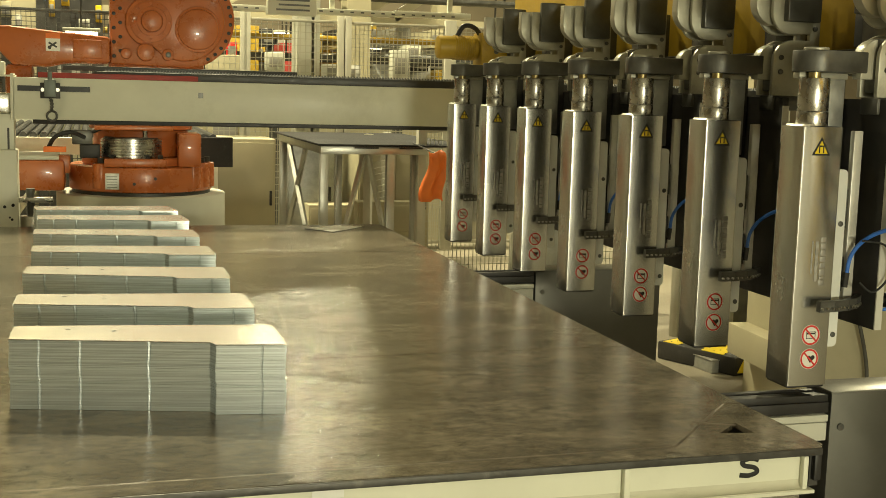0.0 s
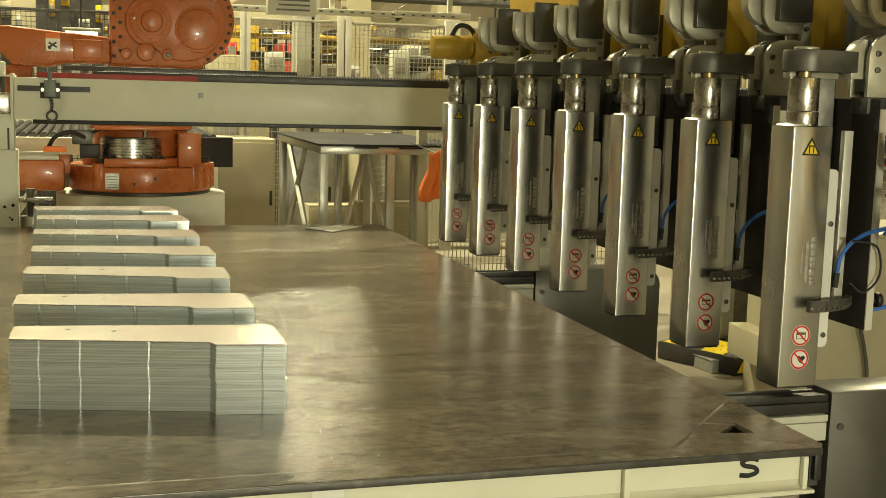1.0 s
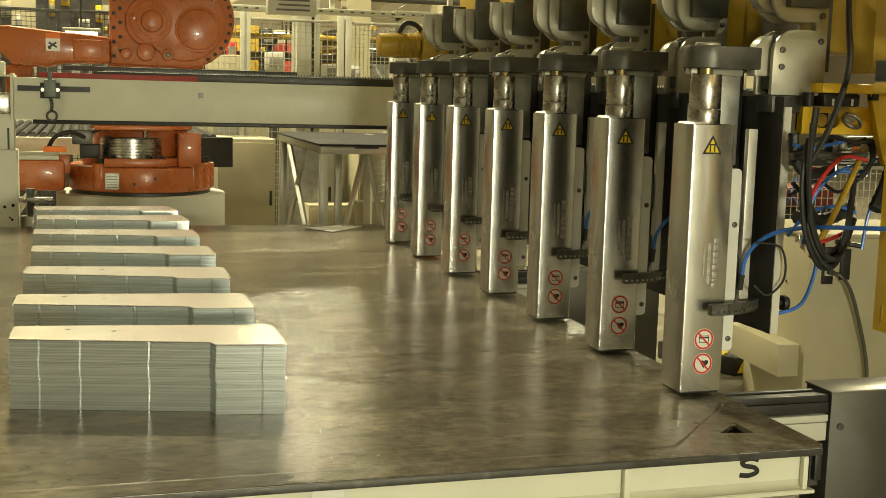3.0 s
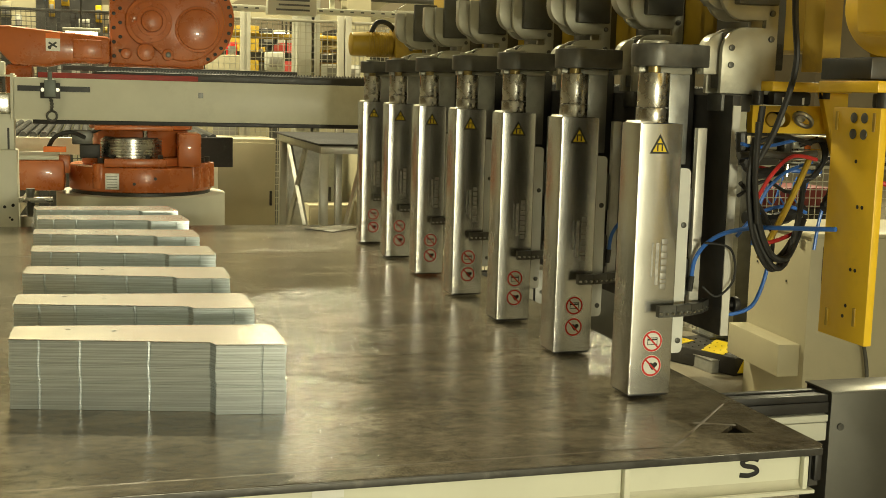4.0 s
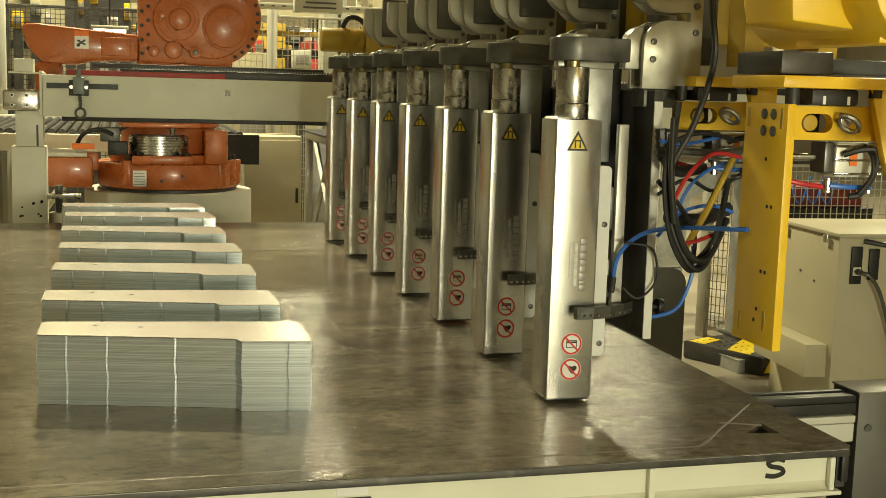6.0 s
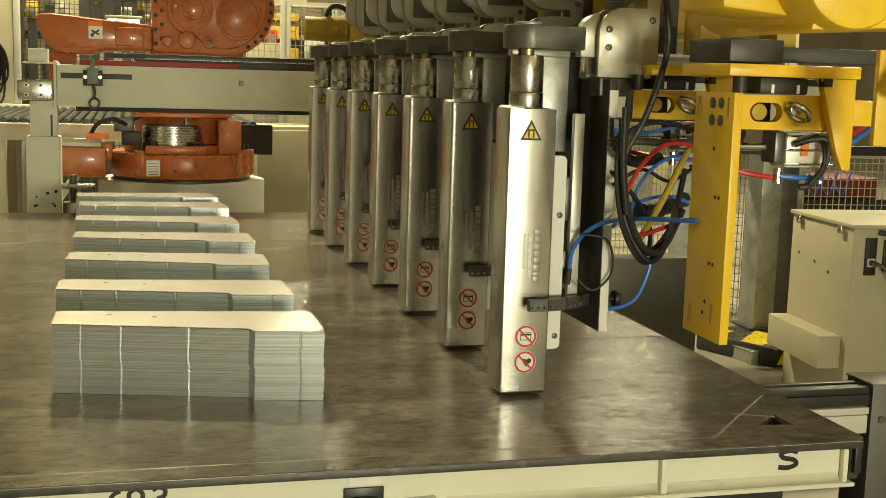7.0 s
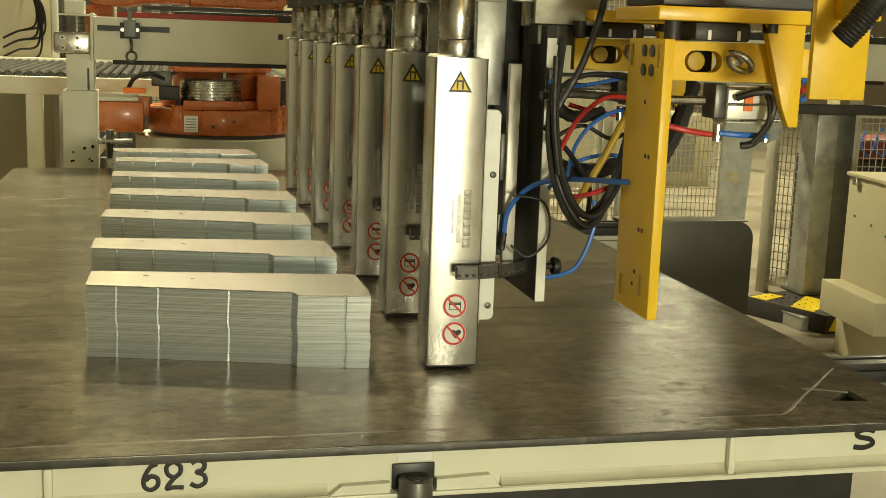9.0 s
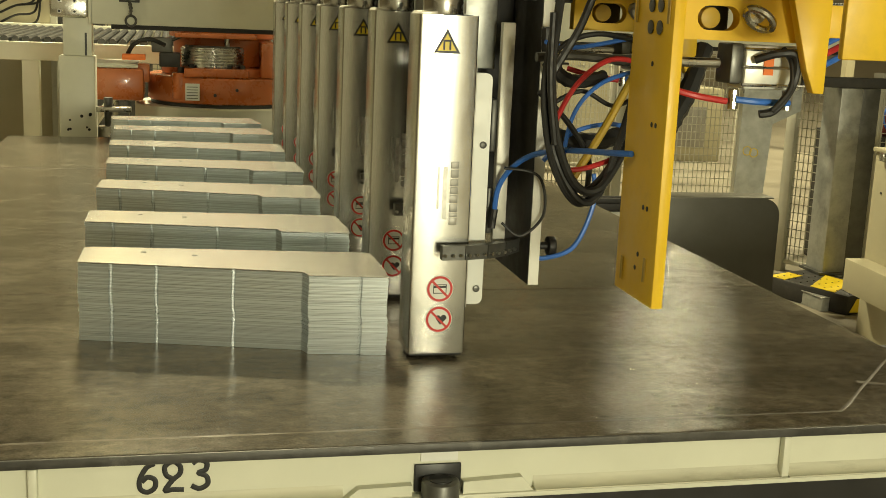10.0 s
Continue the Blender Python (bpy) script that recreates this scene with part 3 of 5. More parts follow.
        px, py = path[k][0] * (1 - f) + path[k + 1][0] * f, path[k][1] * (1 - f) + path[k + 1][1] * f
        rod((px + 0.003, py - 0.007, TOP + 0.214), (px + 0.006, py - 0.0125, TOP + 0.214), 0.0032, b, 8)
    made.append(part("stop_stud", b, CHROME, tool))
    # blue air line with its fitting
    made.append(part("hose_fitting", rod((0.336, 0.452, TOP + 0.255), (0.340, 0.452, TOP + 0.292), 0.0075, seg=10), BLACK, tool))
    made.append(part("air_hose", hose([(0.340, 0.452, TOP + 0.288), (0.344, 0.445, TOP + 0.335), (0.362, 0.425, TOP + 0.375), (0.385, 0.38, TOP + 0.405), (0.410, 0.30, TOP + 0.425), (0.425, 0.20, TOP + 0.437), (0.435, 0.10, TOP + 0.447), (0.449, 0.05, TOP + 0.452)], 0.0052), BLUE, tool, "bright blue air hose"))
    return made


def ring_box(x, z, a, b, t, y):
    bm = box((x - a, y - 0.0002, z - b), (x + a, y, z - b + t))
    box((x - a, y - 0.0002, z + b - t), (x + a, y, z + b), 0, bm)
    box((x - a, y - 0.0002, z - b), (x - a + t, y, z + b), 0, bm)
    box((x + a - t, y - 0.0002, z - b), (x + a, y, z + b), 0, bm)
    return bm


BRUSHED_LIGHT = material("bare_folded_steel", (0.62, 0.60, 0.54), 0.4, 0.7, 10, 0.08)
STICKER_WHITE = material("sticker_white", (0.80, 0.79, 0.74), 0.45, 0, 8, 0.03)
STAMP = material("stamped_shade", (0.36, 0.35, 0.32), 0.5, 0.7, 20, 0.1)
STAMP_FAINT = material("faint_print", (0.46, 0.45, 0.42), 0.45, 0.8, 90, 0.3, (0.3, 0.29, 0.27), 0.8)
BRASS = material("brass_bush", (0.52, 0.42, 0.20), 0.35, 0.9, 12, 0.1)
GALV = material("galvanised", (0.42, 0.43, 0.41), 0.45, 0.7, 14, 0.25, (0.2, 0.2, 0.19), 0.6, 0.1)
PLATE_WHITE = material("pale_plate", (0.74, 0.75, 0.71), 0.42, 0.1, 9, 0.05, (0.5, 0.5, 0.46), 0.3)
RAIL_PALE = material("stained_pale_aluminium", (0.66, 0.65, 0.59), 0.42, 0.35, 18, 0.10, (0.30, 0.28, 0.24), 0.7, 0.04, 0.1, (1, 1, 0.4))
BLUE = material("blue_hose", (0.045, 0.17, 0.62), 0.35, 0, 20, 0.1)
RED_HOSE = material("red_hose", (0.5, 0.03, 0.03), 0.4, 0, 20, 0.1)
ORANGE_TAG = material("orange_tag", (0.85, 0.2, 0.03), 0.5, 0, 20, 0.05)
DARKBEAM = material("dark_beam", (0.06, 0.06, 0.058), 0.45, 0.4, 10, 0.2, (0.13, 0.12, 0.11), 0.4, 0.05)
HOUSING_GREY = material("grey_actuator", (0.74, 0.75, 0.69), 0.4, 0.3, 14, 0.1, (0.3, 0.3, 0.27), 0.4)

tool = thing("magnet_gripper", "row of seven steel magnet heads hung from a yellow carriage", "gripper", pose(0, 0, 0))
first = head(tool)
for k in range(1, 7):
    twin = {}
    for o in first:
        c = o.copy()
        scene.collection.objects.link(c)
        twin[o] = c
        if o.parent in twin:
            c.parent = twin[o.parent]
        else:
            c.matrix_basis = Matrix.Translation((-0.004 * k, PITCH * k, 0)) @ o.matrix_basis


SET = [None]


def t_part(name, bm, mat, label="", parent=None):
    if SET[0] is not None:
        bm.transform(SET[0])
    return part(name, bm, mat, parent or tool, label)


def scaled(k, origin, to):
    """Drawings made at another scale: origin of the drawing goes to a place, sizes by k."""
    return Matrix.Translation(to) @ Matrix.Scale(k, 4) @ Matrix.Translation(-Vector(origin))



# long beams that join the heads
t_part("carrier_tube", box((0.41, 0.4465, TOP + 0.94), (0.512, 0.60, TOP + 1.04), 0.004), CAST)
t_part("rail_beam", box((0.54, 0.62, TOP + 0.79), (0.66, 3.55, TOP + 0.86), 0.004), DARKBEAM, "dark steel carrier beam")
b = box((0.62, 0.75, TOP + 0.845), (0.90, 3.75, TOP + 1.25), 0.012)
t_part("main_beam", b, OLD_YELLOW, "grimy yellow painted box beam")
for k in range(7):
    y = 0.62 + PITCH * k
    t_part("beam_hanger", box((0.49, y, TOP + 0.80), (0.66, y + 0.05, TOP + 1.02), 0.004), CAST)
    t_part("cover_flap", box((0.600, y + 0.10, TOP + 0.87), (0.6195, y + 0.24, TOP + 0.99), 0.004), BLACK)
# motor at the far end of the beam
m = t_part("drive_motor", rod((0.16, 3.56, TOP + 0.925), (0.36, 3.56, TOP + 0.925), 0.056, seg=24, bevel=0.006), OLD_YELLOW, "yellow geared drive motor")
for k in range(9):
    t_part("cooling_fin", rod((0.24 + 0.012 * k, 3.56, TOP + 0.925), (0.245 + 0.012 * k, 3.56, TOP + 0.925), 0.060, seg=24), OLD_YELLOW, "", m)
t_part("gearbox", box((0.365, 3.49, TOP + 0.84), (0.53, 3.63, TOP + 1.0), 0.006), OLD_YELLOW)
t_part("motor_cable", hose([(0.26, 3.56, TOP + 0.98), (0.29, 3.55, TOP + 1.03), (0.35, 3.55, TOP + 1.02), (0.40, 3.56, TOP + 0.95)], 0.012), RUBBER)
b = bmesh.new()
for i in range(3):
    rod((0.44, 3.489, TOP + 0.865 + 0.045 * i), (0.44, 3.484, TOP + 0.865 + 0.045 * i), 0.012, b, 12)
t_part("gearbox_bolt", b, CAST)


# ---- yellow push plate units ----
def push_unit(dy, plate):
    y = 0.6 + dy
    fx = 0.785 if plate else 0.86
    # crossbar with an oval slot and eyebolt
    slot = arc(0.902, TOP + 0.655, 0.024, 90, 270, 8) + arc(0.945, TOP + 0.655, 0.024, -90, 90, 8)
    own = bmesh.new()
    outer = [(0.8325, TOP + 0.612), (1.16, TOP + 0.612), (1.16, TOP + 0.700), (0.8325, TOP + 0.697)]
    rings = []
    for yy in (y, y + 0.03):
        vs, es = [], []
        for poly in (outer, slot):
            v = [own.verts.new((px, yy, pz)) for px, pz in poly]
            es += [own.edges.new((v[i], v[(i + 1) % len(v)])) for i in range(len(v))]
            vs.append(v)
        bmesh.ops.triangle_fill(own, edges=es, use_beauty=True)
        rings.append(vs)
    for lo, hi in zip(*rings):
        for i in range(len(lo)):
            j = (i + 1) % len(lo)
            own.faces.new((lo[i], lo[j], hi[j], hi[i]))
    t_part("crossbar", own, YELLOW, "yellow crossbar with an oval slot")
    # added black sheet behind the slot paints its shaded inside
    t_part("slot_dark_sheet", box((0.865, y + 0.085, TOP + 0.620), (0.985, y + 0.09, TOP + 0.690), 0.002), BLACK)
    t_part("slot_sleeve", rod((0.912, y + 0.012, TOP + 0.655), (0.912, y + 0.084, TOP + 0.655), 0.021, seg=20, bevel=0.002), OLD_YELLOW)
    b = rod((1.00, y - 0.001, TOP + 0.665), (1.00, y - 0.014, TOP + 0.665), 0.018, seg=16, bevel=0.003)
    t_part("eyebolt", b, CHROME)
    ring = [(1.000 + 0.026 * math.cos(a * 0.6283) + 0.006 * math.sin(a * 0.6283), y - 0.022 - 0.018 * math.sin(a * 0.6283), TOP + 0.656 - 0.018 * math.cos(a * 0.6283) + 0.010 * math.sin(a * 0.6283)) for a in range(11)]
    t_part("eyebolt_ring", hose(ring, 0.0075, steps=3), CHROME)
    t_part("top_flange", box((fx, y - 0.06, TOP + 0.742), (1.145, y + 0.20, TOP + 0.772), 0.003), YELLOW, "yellow top flange")
    t_part("pad_block", box((0.885, y - 0.03, TOP + 0.700), (1.02, y + 0.10, TOP + 0.7415), 0.008), BLACK)
    for u in (0.915, 0.985):
        t_part("pad_label", box((u, y - 0.032, TOP + 0.703), (u + 0.008, y - 0.0305, TOP + 0.724)), WHITE)
    t_part("flange_bolt", rod((0.835, y - 0.02, TOP + 0.700), (0.835, y - 0.02, TOP + 0.742), 0.018, seg=14), BLACK)
    t_part("flange_bolt", rod((1.062, y - 0.035, TOP + 0.722), (1.062, y - 0.035, TOP + 0.742), 0.017, seg=14), BLACK)
    # gusset on the outer end
    gus = [(1.045, TOP + 0.7415), (1.143, TOP + 0.7415), (1.143, TOP + 0.515), (1.120, TOP + 0.515), (1.10, TOP + 0.56)]
    t_part("gusset", prism(gus, "y", y - 0.045, y - 0.020, bevel=0.002), YELLOW)
    t_part("end_tab", box((1.1601, y - 0.01, TOP + 0.625), (1.235, y + 0.05, TOP + 0.690), 0.003), YELLOW)
    # pneumatic actuator
    a = t_part("actuator", box((1.005, y + 0.03, TOP + 0.515), (1.135, y + 0.11, TOP + 0.605), 0.006), HOUSING_GREY, "grey pneumatic actuator with an orange tag")
    t_part("actuator_cap", box((0.975, y + 0.035, TOP + 0.525), (1.0045, y + 0.105, TOP + 0.607), 0.006), CAST, "", a)
    t_part("actuator_rod", rod((0.84, y + 0.07, TOP + 0.565), (0.965, y + 0.07, TOP + 0.565), 0.010, seg=12), CHROME, "", a)
    t_part("actuator_tag", box((1.045, y + 0.026, TOP + 0.545), (1.066, y + 0.0295, TOP + 0.585), 0, None, pose(0, 0, 0)), ORANGE_TAG, "", a)
    b = bmesh.new()
    for z in (0.524, 0.56, 0.596):
        rod((1.00, y + 0.028, TOP + z), (1.14, y + 0.028, TOP + z), 0.0035, b, 8)
    t_part("tie_rod", b, CHROME, "", a)
    for u in (0.985, 1.105):
        t_part("air_fitting", rod((u, y + 0.03, TOP + 0.514), (u, y + 0.03, TOP + 0.475), 0.011, seg=12), CHROME, "", a)
    t_part("blue_line", hose([(0.985, y + 0.02, TOP + 0.495), (1.03, y + 0.01, TOP + 0.492), (1.105, y + 0.02, TOP + 0.49)], 0.007), BLUE)
    t_part("red_line", hose([(0.97, y + 0.03, TOP + 0.49), (0.90, y + 0.03, TOP + 0.50), (0.84, y + 0.05, TOP + 0.515)], 0.0068), RED_HOSE)
    t_part("sensor_cable", hose([(1.02, y + 0.02, TOP + 0.575), (1.06, y - 0.002, TOP + 0.59), (1.095, y - 0.01, TOP + 0.585), (1.092, y - 0.012, TOP + 0.53), (1.06, y - 0.008, TOP + 0.478), (1.03, y + 0.0, TOP + 0.468)], 0.0085), RUBBER)
    t_part("sensor_cable", hose([(1.08, y + 0.02, TOP + 0.60), (1.09, y - 0.004, TOP + 0.57), (1.085, y - 0.016, TOP + 0.52), (1.05, y - 0.014, TOP + 0.475)], 0.006), RUBBER)
    if plate:
        p = t_part("push_plate", box((0.808, 0.552, TOP + 0.075), (0.832, 0.758, TOP + 0.702), 0.0025), YELLOW, "tall yellow push plate with bolt holes")
        for yy, z in ((0.615, 0.675), (0.66, 0.675), (0.615, 0.632), (0.66, 0.632)):
            t_part("plate_bolt", rod((0.8075, yy, TOP + z), (0.8045, yy, TOP + z), 0.014, seg=14, bevel=0.001), CAST, "", p)
        for yy, z in ((0.60, 0.12), (0.72, 0.10), (0.575, 0.64), (0.735, 0.64)):
            t_part("plate_slot", box((0.805, yy - 0.006, TOP + z), (0.8075, yy + 0.006, TOP + z + 0.05), 0.001), OLD_YELLOW, "", p)
        for yy, z in ((0.64, 0.56), (0.60, 0.44), (0.62, 0.44), (0.63, 0.27), (0.61, 0.27), (0.64, 0.17), (0.65, 0.14)):
            t_part("plate_hole", rod((0.8075, yy, TOP + z), (0.8068, yy, TOP + z), 0.0055, seg=8), INK, "", p)


for k in range(2):
    SET[0] = scaled(0.765, (0.808, 0.552, TOP + 0.075), (0.454, -0.062 + PITCH * k, TOP + 0.226))
    push_unit(0.0, k == 0)
SET[0] = None
# knob on the side plate and loops of hose
t_part("clamp_knob", rod((0.4245, 0.44, TOP + 0.222), (0.450, 0.44, TOP + 0.222), 0.007, rod((0.446, 0.44, TOP + 0.222), (0.462, 0.44, TOP + 0.222), 0.019, seg=16, bevel=0.003), 10), BLACK, "black knurled knob")
SET[0] = scaled(0.945, (0.488, 0.552, TOP + 0.118), (0.424, 0.410, TOP + 0.150))
t_part("wire_loop", hose([(0.40, 0.54, TOP + 0.36), (0.47, 0.535, TOP + 0.345), (0.485, 0.535, TOP + 0.27), (0.44, 0.535, TOP + 0.225), (0.40, 0.54, TOP + 0.25)], 0.003), RUBBER)
t_part("blue_loop", hose([(0.602, 0.58, TOP + 0.345), (0.605, 0.58, TOP + 0.28), (0.565, 0.57, TOP + 0.195), (0.50, 0.565, TOP + 0.172), (0.48, 0.57, TOP + 0.18)], 0.005), BLUE, "blue air hose hanging in a loop")
SET[0] = scaled(0.87, (0.60, 0.60, TOP + 0.5), (0.431, 0.254, TOP + 0.528))
cables = [
    ([(0.605, 0.60, TOP + 1.2), (0.622, 0.60, TOP + 0.94), (0.640, 0.61, TOP + 0.80), (0.60, 0.62, TOP + 0.645), (0.535, 0.62, TOP + 0.51), (0.556, 0.62, TOP + 0.384), (0.61, 0.62, TOP + 0.290), (0.66, 0.63, TOP + 0.292), (0.71, 0.66, TOP + 0.40), (0.76, 0.72, TOP + 0.5)], 0.0080, RUBBER, "thick black cable bundle"),
    ([(0.545, 0.60, TOP + 0.70), (0.535, 0.60, TOP + 0.55), (0.555, 0.61, TOP + 0.42), (0.60, 0.61, TOP + 0.32), (0.66, 0.62, TOP + 0.31), (0.74, 0.68, TOP + 0.40)], 0.009, RUBBER, ""),
    ([(0.526, 0.585, TOP + 0.66), (0.53, 0.59, TOP + 0.52), (0.55, 0.60, TOP + 0.40)], 0.0065, RUBBER, ""),
    ([(0.56, 0.64, TOP + 0.44), (0.60, 0.63, TOP + 0.52), (0.68, 0.66, TOP + 0.57), (0.78, 0.70, TOP + 0.56)], 0.0055, RED_HOSE, "red air hose"),
    ([(0.58, 0.66, TOP + 0.34), (0.64, 0.66, TOP + 0.345), (0.73, 0.68, TOP + 0.37)], 0.0055, RED_HOSE, ""),
    ([(0.60, 0.70, TOP + 0.33), (0.62, 0.70, TOP + 0.45), (0.68, 0.70, TOP + 0.52), (0.80, 0.75, TOP + 0.55)], 0.0048, BLUE, ""),
    ([(0.55, 0.70, TOP + 0.60), (0.62, 0.72, TOP + 0.59), (0.74, 0.74, TOP + 0.61)], 0.0048, BLUE, ""),
    ([(0.53, 0.66, TOP + 0.50), (0.60, 0.68, TOP + 0.44), (0.66, 0.70, TOP + 0.36), (0.66, 0.70, TOP + 0.28)], 0.006, RUBBER, ""),
    ([(0.60, 0.74, TOP + 0.40), (0.70, 0.76, TOP + 0.39), (0.80, 0.78, TOP + 0.42)], 0.018, RUBBER, "ribbed black conduit"),
    ([(0.85, 0.74, TOP + 0.42), (0.90, 0.76, TOP + 0.50), (0.95, 0.80, TOP + 0.60)], 0.020, RUBBER, ""),
    ([(0.86, 0.80, TOP + 0.30), (0.88, 0.80, TOP + 0.42), (0.94, 0.80, TOP + 0.52), (0.96, 0.80, TOP + 0.60)], 0.0048, BLUE, ""),
    ([(0.535, 0.61, TOP + 0.62), (0.525, 0.61, TOP + 0.50), (0.555, 0.62, TOP + 0.36), (0.62, 0.63, TOP + 0.275), (0.69, 0.65, TOP + 0.33)], 0.0075, RUBBER, ""),
    ([(0.545, 0.63, TOP + 0.60), (0.54, 0.63, TOP + 0.48), (0.57, 0.63, TOP + 0.37), (0.63, 0.64, TOP + 0.30), (0.70, 0.66, TOP + 0.36), (0.74, 0.70, TOP + 0.45)], 0.007, RUBBER, ""),
    ([(0.60, 0.66, TOP + 0.30), (0.68, 0.68, TOP + 0.42), (0.75, 0.70, TOP + 0.54), (0.80, 0.75, TOP + 0.58)], 0.0085, OLD_YELLOW, "dirty yellow conduit"),
    ([(0.56, 0.72, TOP + 0.46), (0.64, 0.72, TOP + 0.50), (0.72, 0.73, TOP + 0.47), (0.80, 0.76, TOP + 0.50)], 0.005, RUBBER, ""),
    ([(0.57, 0.73, TOP + 0.35), (0.63, 0.73, TOP + 0.41), (0.72, 0.74, TOP + 0.43), (0.80, 0.76, TOP + 0.41)], 0.005, BLUE, ""),
    ([(0.55, 0.70, TOP + 0.55), (0.60, 0.71, TOP + 0.60), (0.68, 0.72, TOP + 0.62), (0.80, 0.76, TOP + 0.60)], 0.006, RUBBER, ""),
    ([(0.56, 0.72, TOP + 0.63), (0.57, 0.72, TOP + 0.56), (0.62, 0.73, TOP + 0.52), (0.70, 0.74, TOP + 0.53)], 0.014, RUBBER, "ribbed black conduit"),
    ([(0.52, 0.66, TOP + 0.57), (0.60, 0.67, TOP + 0.575), (0.70, 0.69, TOP + 0.57), (0.79, 0.72, TOP + 0.575)], 0.010, CAST, ""),
    ([(0.58, 1.30, TOP + 0.62), (0.55, 1.30, TOP + 0.50), (0.62, 1.30, TOP + 0.40), (0.75, 1.30, TOP + 0.45)], 0.012, RUBBER, ""),
    ([(0.60, 1.30, TOP + 0.55), (0.66, 1.30, TOP + 0.50), (0.75, 1.32, TOP + 0.53)], 0.0055, RED_HOSE, ""),
]
for pts, r, mat, lab in cables:
    t_part("cable", hose(pts, r, ribs=0.12 if r > 0.0135 else 0.0), mat, lab)
SET[0] = scaled(0.79, (0.80, 0.70, TOP + 0.78), (0.485, 0.12, TOP + 0.767))
# dark cross beams under the body
t_part("cross_beam", box((0.79, 0.56, TOP + 0.775), (0.935, 0.78, TOP + 0.832), 0.004), DARKBEAM, "dark grey machined block")
t_part("hanger_post", box((0.905, 0.95, TOP + 0.80), (0.965, 1.05, TOP + 1.1)), OLD_YELLOW)
t_part("hanger_post", box((1.14, 0.95, TOP + 0.80), (1.20, 1.05, TOP + 1.1)), OLD_YELLOW)
t_part("cross_beam", box((0.93, 0.74, TOP + 0.783), (2.0, 0.83, TOP + 0.822), 0.003), DARKBEAM)
SET[0] = scaled(0.56, (0.90, 0.80, TOP + 0.90), (0.196, -0.458, TOP + 0.820))
# yellow body of the carrying arm, with its rounded motor cover
b = prism([(0.96, TOP + 0.925), (1.20, TOP + 0.905), (1.24, TOP + 0.93), (1.24, TOP + 1.5), (0.90, TOP + 1.5)], "y", 0.86, 1.12, bevel=0.012)
t_part("arm_body", b, YELLOW, "large yellow painted robot arm body")
b = rod((1.26, 0.70, TOP + 1.03), (1.26, 1.4, TOP + 1.03), 0.16, seg=36, bevel=0.02)
cvr = t_part("motor_cover", b, YELLOW, "rounded yellow motor cover with a vent grille")
b = bmesh.new()
for i in range(6):
    for j in range(4):
        box((1.15 + i * 0.02, 0.694, TOP + 0.95 + j * 0.028), (1.158 + i * 0.02, 0.6995, TOP + 0.97 + j * 0.028), 0, b)
t_part("vent_slot", b, INK, "", cvr)
t_part("arm_skirt", prism([(1.18, TOP + 0.87), (1.75, TOP + 0.90), (1.75, TOP + 1.3), (1.24, TOP + 1.3)], "y", 0.78, 1.2, bevel=0.01), YELLOW)
SET[0] = scaled(0.63, (1.255, 0.70, TOP + 0.575), (0.577, -0.32, TOP + 0.624))
# outer yellow plate with a hose entering it
t_part("outer_plate", box((1.255, 0.70, TOP + 0.575), (1.40, 0.72, TOP + 0.83), 0.004), YELLOW, "yellow guard plate")
t_part("outer_block", box((1.30, 0.66, TOP + 0.76), (1.40, 0.6995, TOP + 0.92), 0.004), YELLOW)
t_part("feed_hose", hose([(1.265, 0.60, TOP + 0.715), (1.29, 0.58, TOP + 0.755), (1.33, 0.57, TOP + 0.81), (1.42, 0.57, TOP + 0.90), (1.50, 0.57, TOP + 1.1)], 0.028, ribs=0.10, steps=14, seg=12), RUBBER, "ribbed black feed hose")
SET[0] = None
for dz, mat in ((0.0, BLUE), (0.018, RED_HOSE), (0.036, BLUE)):
    t_part("supply_line", hose([(0.80, 0.10, TOP + 0.60 + dz), (0.87, 0.13, TOP + 0.63 + dz), (0.95, 0.16, TOP + 0.69 + dz), (1.00, 0.18, TOP + 0.80 + dz)], 0.0055), mat)
SET[0] = None


# ---- transfer beam behind the table ----
def grid_mesh(w, h, dx, dz, r, bm=None, m=None):
    """Wire mesh in the xz plane, from the origin, of square wires."""
    verts, faces = [], []
    def wire(a, b):
        n = len(verts)
        verts.extend([(x, y, z) for x in (a[0], b[0]) for y in (-r, r) for z in (a[1], b[1])])
        for f in ((0, 1, 3, 2), (4, 6, 7, 5), (0, 4, 5, 1), (2, 3, 7, 6), (0, 2, 6, 4), (1, 5, 7, 3)):
            faces.append(tuple(n + i for i in f))
    for i in range(int(w / dx) + 1):
        wire((i * dx - r, 0), (i * dx + r, h))
    for i in range(int(h / dz) + 1):
        wire((0, i * dz - r), (w, i * dz + r))
    me = bpy.data.meshes.new("wire_mesh")
    me.from_pydata(verts, [], faces)
    return me


